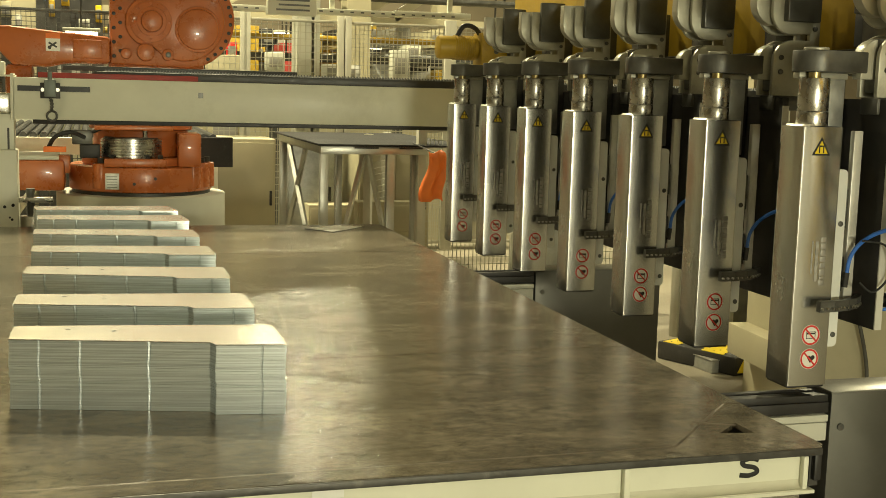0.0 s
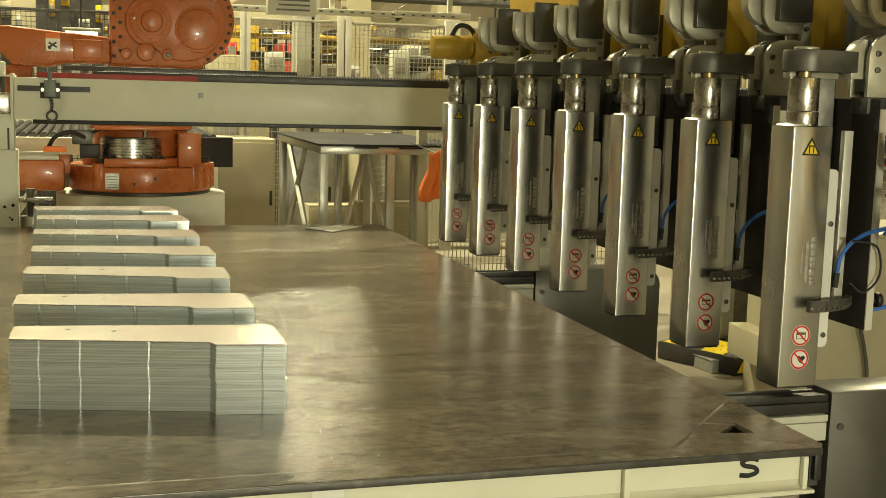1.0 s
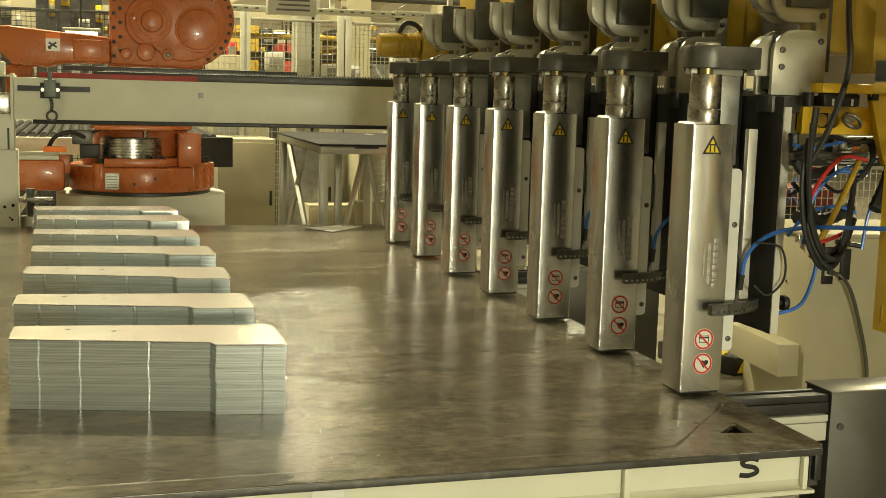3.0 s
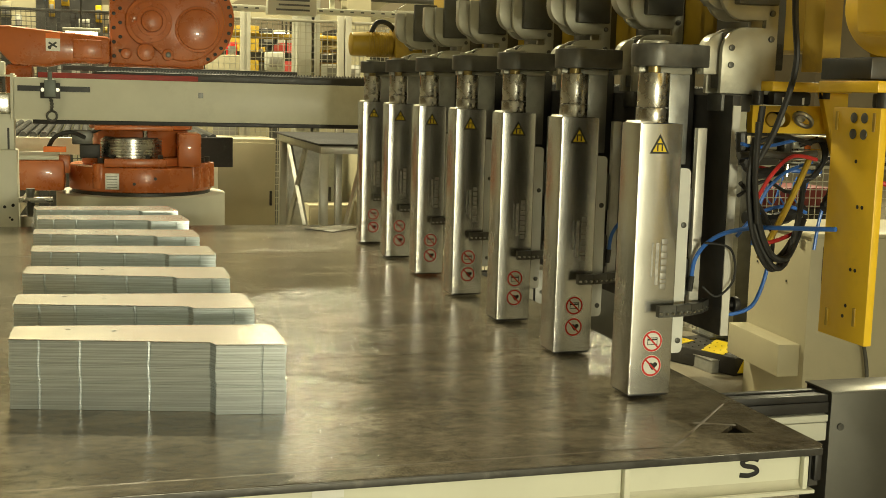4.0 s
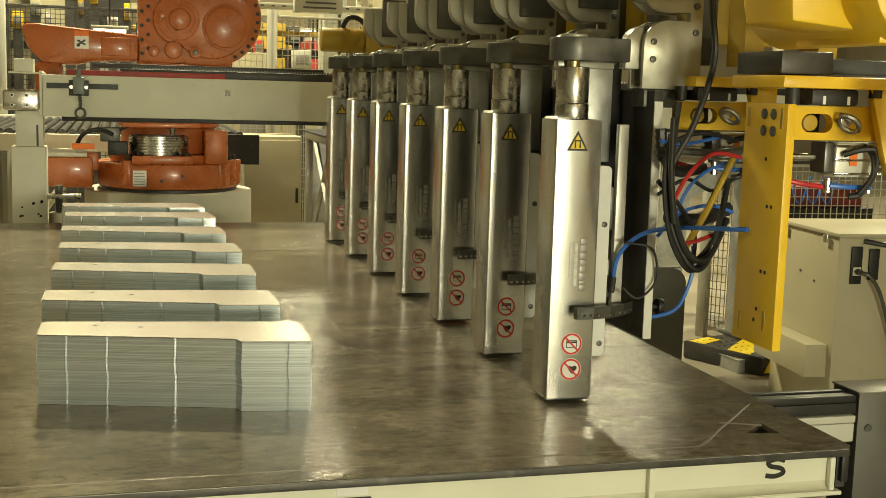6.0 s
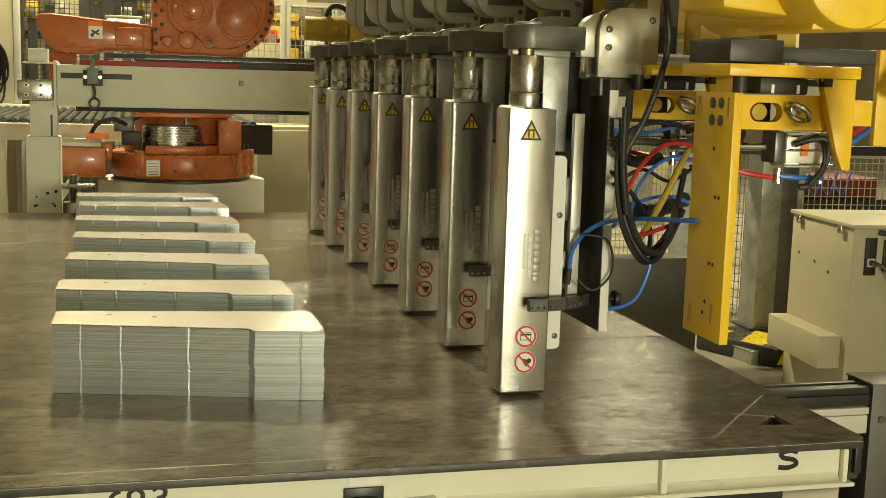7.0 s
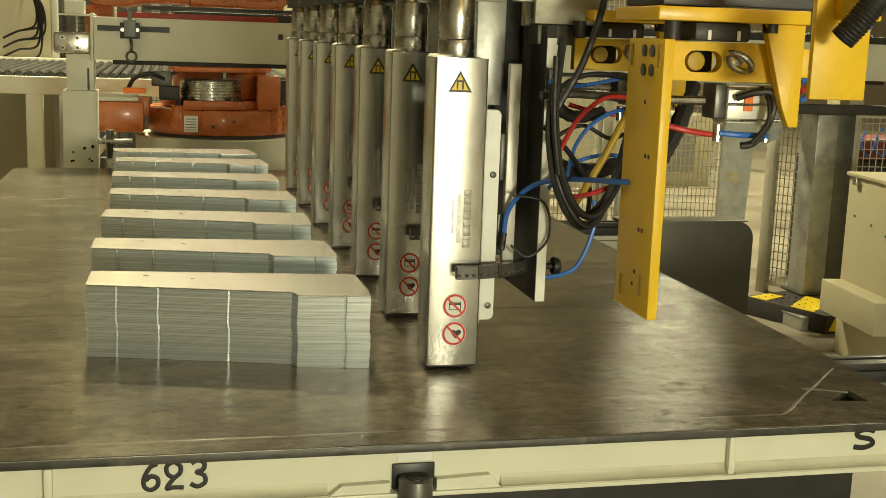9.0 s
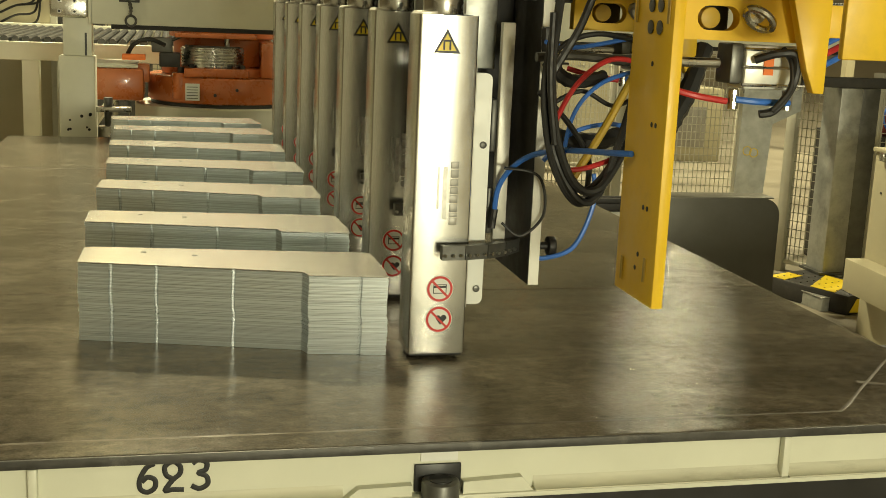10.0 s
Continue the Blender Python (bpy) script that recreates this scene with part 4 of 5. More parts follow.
def transfer_beam():
    ob = thing("transfer_beam", "grey-cream painted crossbeam on a post, with a toothed rack", "beam", pose(0, 0, 0))
    part("beam_body", box((-1.838, 4.25, TOP + 0.515), (2.6, 4.42, TOP + 0.725), 0.004), BEAM_CREAM, ob)
    part("rack_base", box((-1.45, 4.262, TOP + 0.7255), (2.6, 4.40, TOP + 0.765), 0.003), DARKBEAM, ob)
    b = prism_teeth(-1.40, 2.5, 0.016, 4.275, 4.30, TOP + 0.765, TOP + 0.777)
    tagged(part("rack_tooth", b, CAST, ob), kind="stuff")
    part("red_rail", box((-1.72, 4.255, TOP + 0.7255), (-0.93, 4.2615, TOP + 0.752), 0.001), RED_DULL, ob, "faded red strip")
    part("back_rail", box((-1.60, 4.32, TOP + 0.765), (-0.4, 4.36, TOP + 0.79), 0.002), DARKBEAM, ob)
    part("lower_rail", box((-1.75, 4.30, TOP + 0.492), (2.6, 4.36, TOP + 0.5145), 0.002), BLACK, ob)
    part("end_flange", box((-1.852, 4.245, TOP + 0.51), (-1.8385, 4.43, TOP + 0.742), 0.002), BEAM_CREAM, ob)
    part("top_cap", box((-2.0, 4.27, TOP + 0.7255), (-1.83, 4.41, TOP + 0.735), 0.002), BEAM_CREAM, ob)
    part("top_stub", box((-1.975, 4.29, TOP + 0.7355), (-1.88, 4.39, TOP + 0.80), 0.004), BEAM_CREAM, ob)
    # slot, limit switch and its ring
    part("switch_slot", box((-1.818, 4.2465, TOP + 0.657), (-1.47, 4.2495, TOP + 0.684)), INK, ob)
    s = part("limit_switch", box((-1.690, 4.215, TOP + 0.630), (-1.634, 4.2465, TOP + 0.715), 0.004), SWITCH, ob, "grey-green limit switch with a pull ring")
    part("switch_plate", box((-1.710, 4.236, TOP + 0.622), (-1.614, 4.246, TOP + 0.700), 0.002), DARKBEAM, s)
    part("switch_head", rod((-1.662, 4.228, TOP + 0.715), (-1.662, 4.228, TOP + 0.755), 0.011, seg=12), SWITCH, s)
    for x in (-1.698, -1.626):
        part("switch_screw", rod((x, 4.235, TOP + 0.665), (x, 4.228, TOP + 0.665), 0.010, seg=10), CHROME, s)
    part("pull_ring", hose([(-1.655 + 0.024 * math.cos(a * 0.6283), 4.225, TOP + 0.535 + 0.024 * math.sin(a * 0.6283)) for a in range(11)], 0.006, steps=3), CAST, s)
    part("ring_chain", hose([(-1.662, 4.228, TOP + 0.63), (-1.655, 4.226, TOP + 0.595), (-1.658, 4.226, TOP + 0.562)], 0.007, ribs=0.4, steps=5), CAST, s)
    part("number_plate", box((-0.930, 4.2470, TOP + 0.640), (-0.905, 4.2495, TOP + 0.668)), CAST, ob)
    # post and the silver coupling
    part("post_upper", box((-1.972, 4.28, TOP + 0.36), (-1.838, 4.40, TOP + 0.54), 0.004), BEAM_CREAM, ob)
    part("post_lower", box((-1.992, 4.25, 0.0), (-1.826, 4.42, TOP + 0.3595), 0.006), BEAM_CREAM, ob, "cream post with chipped paint")
    part("post_groove", box((-1.872, 4.2775, TOP + 0.362), (-1.862, 4.2797, TOP + 0.47)), DARKBEAM, ob)
    c = part("coupling", box((-2.03, 4.272, TOP + 0.540), (-1.853, 4.372, TOP + 0.646), 0.016, seg=3), COUPLING, ob, "bright machined clamp coupling")
    for x in (-1.985, -1.915):
        for z in (0.568, 0.618):
            part("coupling_bolt", rod((x, 4.272, TOP + z), (x, 4.262, TOP + z), 0.011, seg=12), CHROME, c)
            part("bolt_socket", rod((x, 4.2622, TOP + z), (x, 4.2612, TOP + z), 0.006, seg=8), INK, c)
    # levelling foot beside the post
    f = part("levelling_foot", rod((-1.77, 4.33, 0.0), (-1.77, 4.33, TOP + 0.02), 0.052, seg=24, bevel=0.004), CHROME, ob, "steel levelling foot")
    part("foot_spindle", rod((-1.77, 4.33, TOP + 0.02), (-1.77, 4.33, TOP + 0.16), 0.018, seg=14, r2=0.022), CAST, f)
    part("foot_bracket", box((-1.826, 4.30, TOP + 0.09), (-1.66, 4.36, TOP + 0.115), 0.003), CHROME, f)
    rnd = random.Random(4)
    b = bmesh.new()
    for i in range(9):
        x, z = rnd.uniform(-1.975, -1.84), TOP + rnd.uniform(0.0, 0.10)
        rod((x, 4.2495, z), (x, 4.2488, z), rnd.uniform(0.004, 0.009), b, 7)
    tagged(part("paint_chip", b, INK, ob), kind="stuff")


def prism_teeth(x0, x1, step, y0, y1, z0, z1):
    verts, faces = [], []
    n = int((x1 - x0) / step)
    for i in range(n):
        x = x0 + i * step
        k = len(verts)
        verts += [(x, y0, z0), (x + step * 0.5, y0, z1), (x + step * 0.99, y0, z0), (x, y1, z0), (x + step * 0.5, y1, z1), (x + step * 0.99, y1, z0)]
        faces += [(k, k + 2, k + 1), (k + 3, k + 4, k + 5), (k, k + 1, k + 4, k + 3), (k + 1, k + 2, k + 5, k + 4)]
    me = bpy.data.meshes.new("rack_tooth")
    me.from_pydata(verts, [], faces)
    return me


COUPLING = material("bright_milled_steel", (0.70, 0.69, 0.64), 0.25, 1.0, 12, 0.06, (0.45, 0.44, 0.4), 0.3, 0.02)
RED_DULL = material("faded_red", (0.36, 0.045, 0.035), 0.5, 0, 10, 0.2, (0.2, 0.06, 0.05), 0.5)
SWITCH = material("grey_green_casting", (0.20, 0.23, 0.21), 0.5, 0.2, 12, 0.1)
transfer_beam()


# ---- orange robot ----
def robot():
    ob = thing("industrial_robot", "orange painted industrial robot on a white round pedestal", "robot", pose(0, 0, 0))
    cx, cy = -1.18, 5.2
    part("pedestal", rod((cx, cy, 0), (cx, cy, TOP + 0.072), 0.487, seg=64, bevel=0.008), PED_WHITE, ob, "off-white round steel pedestal")
    b = rod((cx, cy, TOP + 0.0725), (cx, cy, TOP + 0.09), 0.40, seg=64)
    part("base_foot", b, DARKBEAM, ob)
    b = rod((cx, cy, TOP + 0.092), (cx, cy, TOP + 0.235), 0.415, seg=64, bevel=0.012)
    base = part("base_casting", b, ORANGE, ob)
    part("base_step", rod((cx, cy, TOP + 0.236), (cx, cy, TOP + 0.285), 0.34, seg=48, bevel=0.01), ORANGE, base)
    for a in (-44, -30, -128, -16):
        x, y = cx + 0.385 * math.cos(radians(a)), cy + 0.385 * math.sin(radians(a))
        part("base_lug", rod((x, y, TOP + 0.11), (x, y, TOP + 0.255), 0.045, seg=20, bevel=0.006), ORANGE, base)
        part("lug_bolt", rod((x, y, TOP + 0.2555), (x, y, TOP + 0.285), 0.018, seg=8), BLACK, base)
    bx = part("connection_box", box((-1.88, 4.80, TOP + 0.105), (-1.61, 5.25, TOP + 0.275), 0.018), ORANGE, ob)
    part("box_lid", box((-1.87, 4.81, TOP + 0.2755), (-1.64, 5.2, TOP + 0.30), 0.004), PED_WHITE, bx)
    part("box_bracket", box((-1.66, 4.84, TOP + 0.20), (-1.58, 4.95, TOP + 0.30), 0.01), ORANGE, bx)
    part("orange_tape", box((-1.72, 4.79, TOP + 0.32), (-1.60, 4.85, TOP + 0.35), 0.004), ORANGE_TAG, bx)
    # rating plate
    part("rating_plate", box((-1.395, 4.782, TOP + 0.115), (-1.320, 4.790, TOP + 0.205), 0.001), PLATE_WHITE, ob, "pale rating plate with plain print")
    for k in range(5):
        part("plate_print", box((-1.388, 4.7805, TOP + 0.125 + 0.015 * k), (-1.330, 4.7818, TOP + 0.129 + 0.015 * k)), CAST, ob)
    # turning column
    part("turntable", rod((cx, cy + 0.02, TOP + 0.286), (cx, cy + 0.02, TOP + 0.44), 0.275, seg=48, bevel=0.012), ORANGE, ob)
    part("turntable_cap", rod((cx, cy + 0.02, TOP + 0.44), (cx, cy + 0.02, TOP + 0.62), 0.30, seg=48, bevel=0.012), ORANGE, ob)
    part("column", box((cx - 0.18, cy - 0.1, TOP + 0.62), (cx + 0.36, cy + 0.35, TOP + 0.95), 0.03), ORANGE, ob)
    # one turned drum with six ribs
    prof = [(0.166, TOP + 0.288)]
    for k in range(6):
        z = TOP + 0.290 + 0.0165 * k
        prof += [(0.166, z), (0.172, z + 0.003), (0.172, z + 0.0115), (0.166, z + 0.0145)]
    prof.append((0.166, TOP + 0.393))
    b = bmesh.new()
    turned = [[b.verts.new((-1.245 + r * math.cos(a * 0.1309), 4.99 + r * math.sin(a * 0.1309), z)) for a in range(48)] for r, z in prof]
    for lo, hi in zip(turned, turned[1:]):
        for a in range(48):
            b.faces.new((lo[a], lo[(a + 1) % 48], hi[(a + 1) % 48], hi[a]))
    b.faces.new(turned[-1])
    part("cable_drum", b, CHROME, ob, "ribbed bright steel drum")
    part("drum_core", rod((-1.245, 4.99, TOP + 0.3935), (-1.245, 4.99, TOP + 0.400), 0.150, seg=48), CAST, ob)
    part("drum_spindle", rod((-1.17, 4.93, TOP + 0.392), (-1.17, 4.93, TOP + 0.455), 0.014, seg=12), CHROME, ob)
    part("valve_block", box((-1.53, 4.86, TOP + 0.285), (-1.42, 4.96, TOP + 0.36), 0.006), BLACK, ob)
    part("valve_top", box((-1.57, 4.87, TOP + 0.36), (-1.46, 4.96, TOP + 0.44), 0.006), CAST, ob)
    for a in (-98, -82):
        x, y = cx + 0.417 * math.cos(radians(a)), cy + 0.417 * math.sin(radians(a))
        part("base_screw", rod((x, y + 0.01, TOP + 0.145 + 0.03 * (a > -90)), (x, y - 0.004, TOP + 0.145 + 0.03 * (a > -90)), 0.009, seg=10), BLACK, base)
    part("side_housing", box((-0.99, 4.86, TOP + 0.236), (-0.86, 5.1, TOP + 0.43), 0.012), ORANGE, ob)
    part("front_block", box((-1.40, 4.80, TOP + 0.2365), (-1.06, 4.90, TOP + 0.286), 0.01), ORANGE, ob)
    for x in (-1.36, -1.27, -1.16, -1.09):
        part("block_bolt", rod((x, 4.84, TOP + 0.2865), (x, 4.84, TOP + 0.305), 0.014, seg=8), BLACK, ob)
    part("drain_hose", hose([(-1.50, 4.86, TOP + 0.40), (-1.58, 4.83, TOP + 0.43), (-1.66, 4.84, TOP + 0.40), (-1.70, 4.88, TOP + 0.33)], 0.012), RUBBER, ob)
    part("drain_hose", hose([(-1.46, 4.86, TOP + 0.43), (-1.40, 4.84, TOP + 0.455), (-1.30, 4.86, TOP + 0.46), (-1.10, 4.88, TOP + 0.455)], 0.010), RUBBER, ob)
    part("flange_plate", box((-1.45, 4.80, TOP + 0.445), (-1.02, 5.1, TOP + 0.470), 0.005), ORANGE, ob)
    # shoulder gearbox facing the table
    out = [(-1.355, TOP + 0.815), (-1.06, TOP + 0.805)] + arc(-0.935, TOP + 1.085, 0.285, 262, 400, 18) + [(-0.75, TOP + 1.45), (-1.355, TOP + 1.45)]
    g = part("shoulder_gearbox", prism(out, "y", 5.06, 5.5, bevel=0.012), ORANGE, ob, "round orange shoulder gearbox with bosses")
    def boss(name, x, z, r, y0, y1, mat=ORANGE, bev=0.01, seg=40):
        return part(name, rod((x, y0, TOP + z), (x, y1, TOP + z), r, seg=seg, bevel=bev), mat, g)
    boss("gear_cover", -0.945, 1.075, 0.235, 5.06, 5.02, bev=0.014, seg=56)
    boss("gear_cover", -1.13, 1.06, 0.145, 5.06, 5.025, bev=0.014, seg=48)
    boss("dome", -0.865, 1.025, 0.118, 5.02, 4.995, bev=0.012, seg=48)
    boss("dome", -1.125, 1.062, 0.062, 5.025, 4.985, bev=0.014)
    boss("dome_ring", -1.125, 1.062, 0.085, 5.025, 5.012, bev=0.005)
    boss("cover_ring", -0.865, 1.025, 0.132, 5.021, 5.008, bev=0.005, seg=56)
    boss("cover_ring", -1.13, 1.06, 0.118, 5.026, 5.016, bev=0.004, seg=48)
    for a in range(0, 360, 45):
        boss("cover_screw", -1.13 + 0.103 * math.cos(radians(a)), 1.06 + 0.103 * math.sin(radians(a)), 0.008, 5.016, 5.008, ORANGE, 0.001, 8)
    for a in (200, 235, 270, 305, 340):
        boss("cover_screw", -0.945 + 0.215 * math.cos(radians(a)), 1.075 + 0.215 * math.sin(radians(a)), 0.009, 5.02, 5.012, ORANGE, 0.001, 8)
    boss("boss", -1.27, 0.875, 0.03, 5.06, 5.02, bev=0.006)
    boss("boss", -0.77, 1.21, 0.026, 5.06, 5.01, bev=0.005)
    boss("boss", -1.30, 1.235, 0.045, 5.06, 5.0, bev=0.012)
    boss("boss", -1.10, 1.245, 0.028, 5.06, 5.0, bev=0.006)
    boss("boss", -1.160, 0.885, 0.050, 5.06, 5.0, bev=0.01)
    boss("boss", -1.035, 0.875, 0.034, 5.06, 5.0, bev=0.006)
    boss("boss_plug", -1.035, 0.875, 0.016, 5.0, 4.992, CAST, 0.002, 16)
    boss("boss", -1.225, 1.08, 0.022, 5.06, 5.01, bev=0.004)
    boss("boss", -0.98, 1.24, 0.034, 5.06, 5.0, bev=0.006)
    for a in range(-60, 41, 11):
        x, z = -0.935 + 0.262 * math.cos(radians(a)), 1.085 + 0.262 * math.sin(radians(a))
        boss("flange_bolt", x, z, 0.011, 5.06, 5.054, INK, 0.001, 10)
    for z in (0.86, 0.94, 1.02, 1.10, 1.18):
        boss("flange_bolt", -1.335, z, 0.011, 5.06, 5.054, INK, 0.001, 10)
        boss("flange_bolt", -1.30, z + 0.03, 0.011, 5.06, 5.054, INK, 0.001, 10)
    # arm to the left
    arm = [(-1.355, TOP + 0.815), (-1.355, TOP + 0.965), (-1.62, TOP + 0.985), (-1.90, TOP + 1.01), (-1.985, TOP + 1.005), (-1.99, TOP + 0.96), (-1.95, TOP + 0.86), (-1.88, TOP + 0.79), (-1.70, TOP + 0.785), (-1.60, TOP + 0.81)]
    a = part("lower_arm", prism(arm, "y", 5.02, 5.40, bevel=0.03), ORANGE, ob, "tapered orange arm casting")
    part("arm_elbow", box((-1.93, 5.1, TOP + 0.60), (-1.78, 5.35, TOP + 0.80), 0.03), ORANGE, a)
    part("arm_rib", box((-1.56, 5.005, TOP + 0.84), (-1.40, 5.022, TOP + 0.945), 0.008), ORANGE, a)
    # warning label on the arm
    lab = part("arm_label", box((-1.705, 5.0175, TOP + 0.875), (-1.628, 5.0199, TOP + 0.945)), STICKER_WHITE, a, "white label with a black symbol")
    part("label_strip", box((-1.705, 5.0175, TOP + 0.9455), (-1.628, 5.0199, TOP + 0.975)), ORANGE_TAG, lab)
    part("label_symbol", bar_face(-1.668, TOP + 0.91, 0.05, 0.010, 30, 5.0172), INK, lab)
    part("label_symbol", bar_face(-1.668, TOP + 0.91, 0.05, 0.010, -35, 5.0170), INK, lab)
    part("label_symbol", disc_face(-1.685, TOP + 0.895, 0.010, 5.0172, 12), INK, lab)


PED_WHITE = material("off_white_paint", (0.56, 0.56, 0.48), 0.5, 0, 5, 0.05, (0.45, 0.44, 0.36), 0.4)
robot()


# ---- tables, conveyors and cabinets behind ----
def mesh_table():
    ob = thing("profile_table", "aluminium profile table with a black perforated top", "table", pose(0, 0, 0))
    part("table_frame", box((-0.045, 5.5, TOP + 0.285), (0.68, 5.56, TOP + 0.338), 0.003), ALU, ob)
    part("table_frame", box((-0.045, 5.5605, TOP + 0.285), (0.01, 7.3, TOP + 0.338), 0.003), ALU, ob)
    part("table_frame", box((0.625, 5.5605, TOP + 0.285), (0.68, 7.3, TOP + 0.338), 0.003), ALU, ob)
    part("table_top", box((-0.06, 5.46, TOP + 0.3385), (0.98, 7.4, TOP + 0.352), 0.002), MESHBLACK, ob, "black perforated sheet")
    for i in range(2):
        part("edge_pad", box((0.17 + 0.3 * i, 5.455, TOP + 0.325), (0.33 + 0.3 * i, 5.4598, TOP + 0.3375)), BLACK, ob)
    for x, y in ((-0.045, 5.5), (0.40, 5.5), (-0.045, 7.2), (0.40, 7.2), (0.625, 5.7)):
        part("leg", box((x, y + 0.001, 0), (x + 0.055, y + 0.056, TOP + 0.2845), 0.003), ALU, ob)
    def brace(p, q):
        part("brace", rod(p, q, 0.02, seg=4), ALU, ob)
    brace((0.36, 6.0, TOP + 0.28), (0.12, 6.0, 0.1))
    brace((0.38, 6.0, TOP + 0.28), (0.60, 6.0, 0.1))
    brace((-0.02, 6.9, TOP + 0.28), (-0.02, 5.7, 0.2))
    brace((-0.02, 6.2, TOP + 0.28), (-0.02, 7.2, 0.2))


MESHBLACK = material("black_perforated_sheet", (0.02, 0.02, 0.021), 0.75, 0.0, 60, 0.6, (0.05, 0.05, 0.05), 0.7, 0.3)
mesh_table()


def conveyor():
    ob = thing("roller_conveyor", "long conveyor with dark rollers on cream legs", "conveyor", pose(0, 0, 0))
    part("side_beam", box((-4.5, 6.0, TOP + 0.235), (-1.25, 6.06, TOP + 0.345), 0.004), BEAM_CREAM, ob)
    part("end_panel", box((-0.92, 6.0, TOP + 0.16), (-0.55, 6.05, TOP + 0.36), 0.004), MESHBLACK, ob, "black perforated end panel")
    part("side_beam", box((-1.2495, 6.0, TOP + 0.235), (-0.9205, 6.06, TOP + 0.345), 0.004), DARKBEAM, ob)
    for i in range(60):
        x = -4.45 + i * 0.064
        part("roller", rod((x, 6.07, TOP + 0.355), (x, 8.4, TOP + 0.355), 0.024, seg=10), DARKBEAM, ob)
    part("side_beam", box((-4.5, 8.41, TOP + 0.235), (-0.6, 8.47, TOP + 0.39), 0.004), BEAM_CREAM, ob)
    for x in (-4.2, -2.36, -0.75):
        for y in (6.0, 8.3):
            part("leg", box((x, y + 0.001, 0), (x + 0.10, y + 0.10, TOP + 0.2345), 0.004), BEAM_CREAM, ob)
    part("brace", rod((-2.28, 6.05, 0.15), (-1.7, 6.05, TOP + 0.2), 0.025, seg=6), BEAM_CREAM, ob)
    part("brace", rod((-4.1, 6.05, TOP + 0.2), (-2.38, 6.05, 0.25), 0.025, seg=6), BEAM_CREAM, ob)


conveyor()


def cabinet(name, a, b, label, mat=BEIGE, louvres=0, at=None, doors=1):
    ob = thing(name, label, "cabinet", at or pose(0, 0, 0))
    a, b = Vector(a), Vector(b)
    part("body", box(a, b, 0.006), mat, ob)
    w = (b.x - a.x) / doors
    for k in range(doors):
        part("door", box((a.x + k * w + 0.012, a.y - 0.012, a.z + 0.03), (a.x + (k + 1) * w - 0.012, a.y - 0.0005, b.z - 0.03), 0.004), mat, ob)
        part("door_handle", box((a.x + (k + 1) * w - 0.05, a.y - 0.03, (a.z + b.z) / 2), (a.x + (k + 1) * w - 0.03, a.y - 0.0125, (a.z + b.z) / 2 + 0.12), 0.003), BLACK, ob)
    for k in range(louvres):
        part("louvre", box((a.x + 0.03 + k * 0.05, a.y - 0.017, a.z + 0.10), (a.x + 0.065 + k * 0.05, a.y - 0.0125, a.z + 0.32), 0.002), STAMP, ob)
    return ob


cabinet("switch_cabinet", (-0.62, 7.6, 0), (-0.02, 8.2, TOP + 0.28), "beige sheet metal cabinet with vent slots", louvres=7)
cabinet("switch_cabinet", (0.10, 7.75, 0), (0.50, 8.2, TOP + 0.32), "tall beige sheet metal cabinet", GALV)
cabinet("switch_cabinet", (0.24, 7.50, 0), (0.62, 7.74, TOP - 0.25), "low beige sheet metal cabinet")
cabinet("switch_cabinet", (0.64, 7.45, 0), (1.25, 8.1, TOP + 0.24), "wide beige sheet metal cabinet", doors=2)
cabinet("terminal_box", (0.55, 7.05, TOP - 0.42), (1.1, 7.2, TOP - 0.18), "beige terminal box on a stand")
tagged(part("block_wall", box((-6, 9.4, 0), (3.4, 9.6, TOP + 0.75)), BEIGE, None), "low beige painted partition wall", "wall", kind="structure")


ob = thing("cable_board", "beige upright board with loops of black cable hung on it", "board", pose(0, 0, 0))
part("panel", box((-3.6, 8.52, 0), (-2.42, 8.60, TOP + 1.45), 0.006), BEIGE, ob)
part("panel_edge", box((-2.4195, 8.50, 0), (-2.37, 8.61, TOP + 1.45), 0.004), PED_WHITE, ob)
part("cable_hook", rod((-2.62, 8.45, TOP + 0.98), (-2.62, 8.52, TOP + 0.98), 0.015, seg=10), CAST, ob)
for k in range(6):
    w, d = 0.05 + 0.022 * k, 0.30 + 0.075 * (k % 4)
    part("hung_cable", hose([(-2.70 - 0.05 * k, 8.50, TOP + 0.86), (-2.66 - 0.02 * k, 8.46, TOP + 0.97 - 0.01 * k), (-2.60, 8.45, TOP + 0.98 - 0.008 * k), (-2.56 + w * 0.5, 8.46, TOP + 0.80), (-2.58 + w * 0.6, 8.47, TOP + 0.95 - d), (-2.68, 8.48, TOP + 0.90 - d), (-2.80, 8.49, TOP + 0.84 - d)], 0.009), RUBBER, ob)


# ---- wire fences ----
def fence_panel(x, y, w, h, turn, label, mat=None, dx=0.03, dz=0.05, z=0.08, r=0.0022):
    ob = thing("fence_panel", label, "fence", pose(x, y, 0, 0, 0, turn), "wire fences")
    for u in (0, w):
        part("post", box((u - 0.03, -0.03, 0), (u + 0.03, 0.03, h + 0.06), 0.004), mat or POST_PAINT, ob)
    part("rail", box((0.031, -0.012, z - 0.012), (w - 0.031, 0.012, z + 0.012), 0.002), mat or POST_PAINT, ob)
    part("rail", box((0.031, -0.012, h - 0.012), (w - 0.031, 0.012, h + 0.012), 0.002), mat or POST_PAINT, ob)
    tagged(part("wire_mesh", grid_mesh(w - 0.06, h - z, dx, dz, r), mat or POST_PAINT, ob, "", pose(0.03, 0, z)), kind="stuff")
    return ob


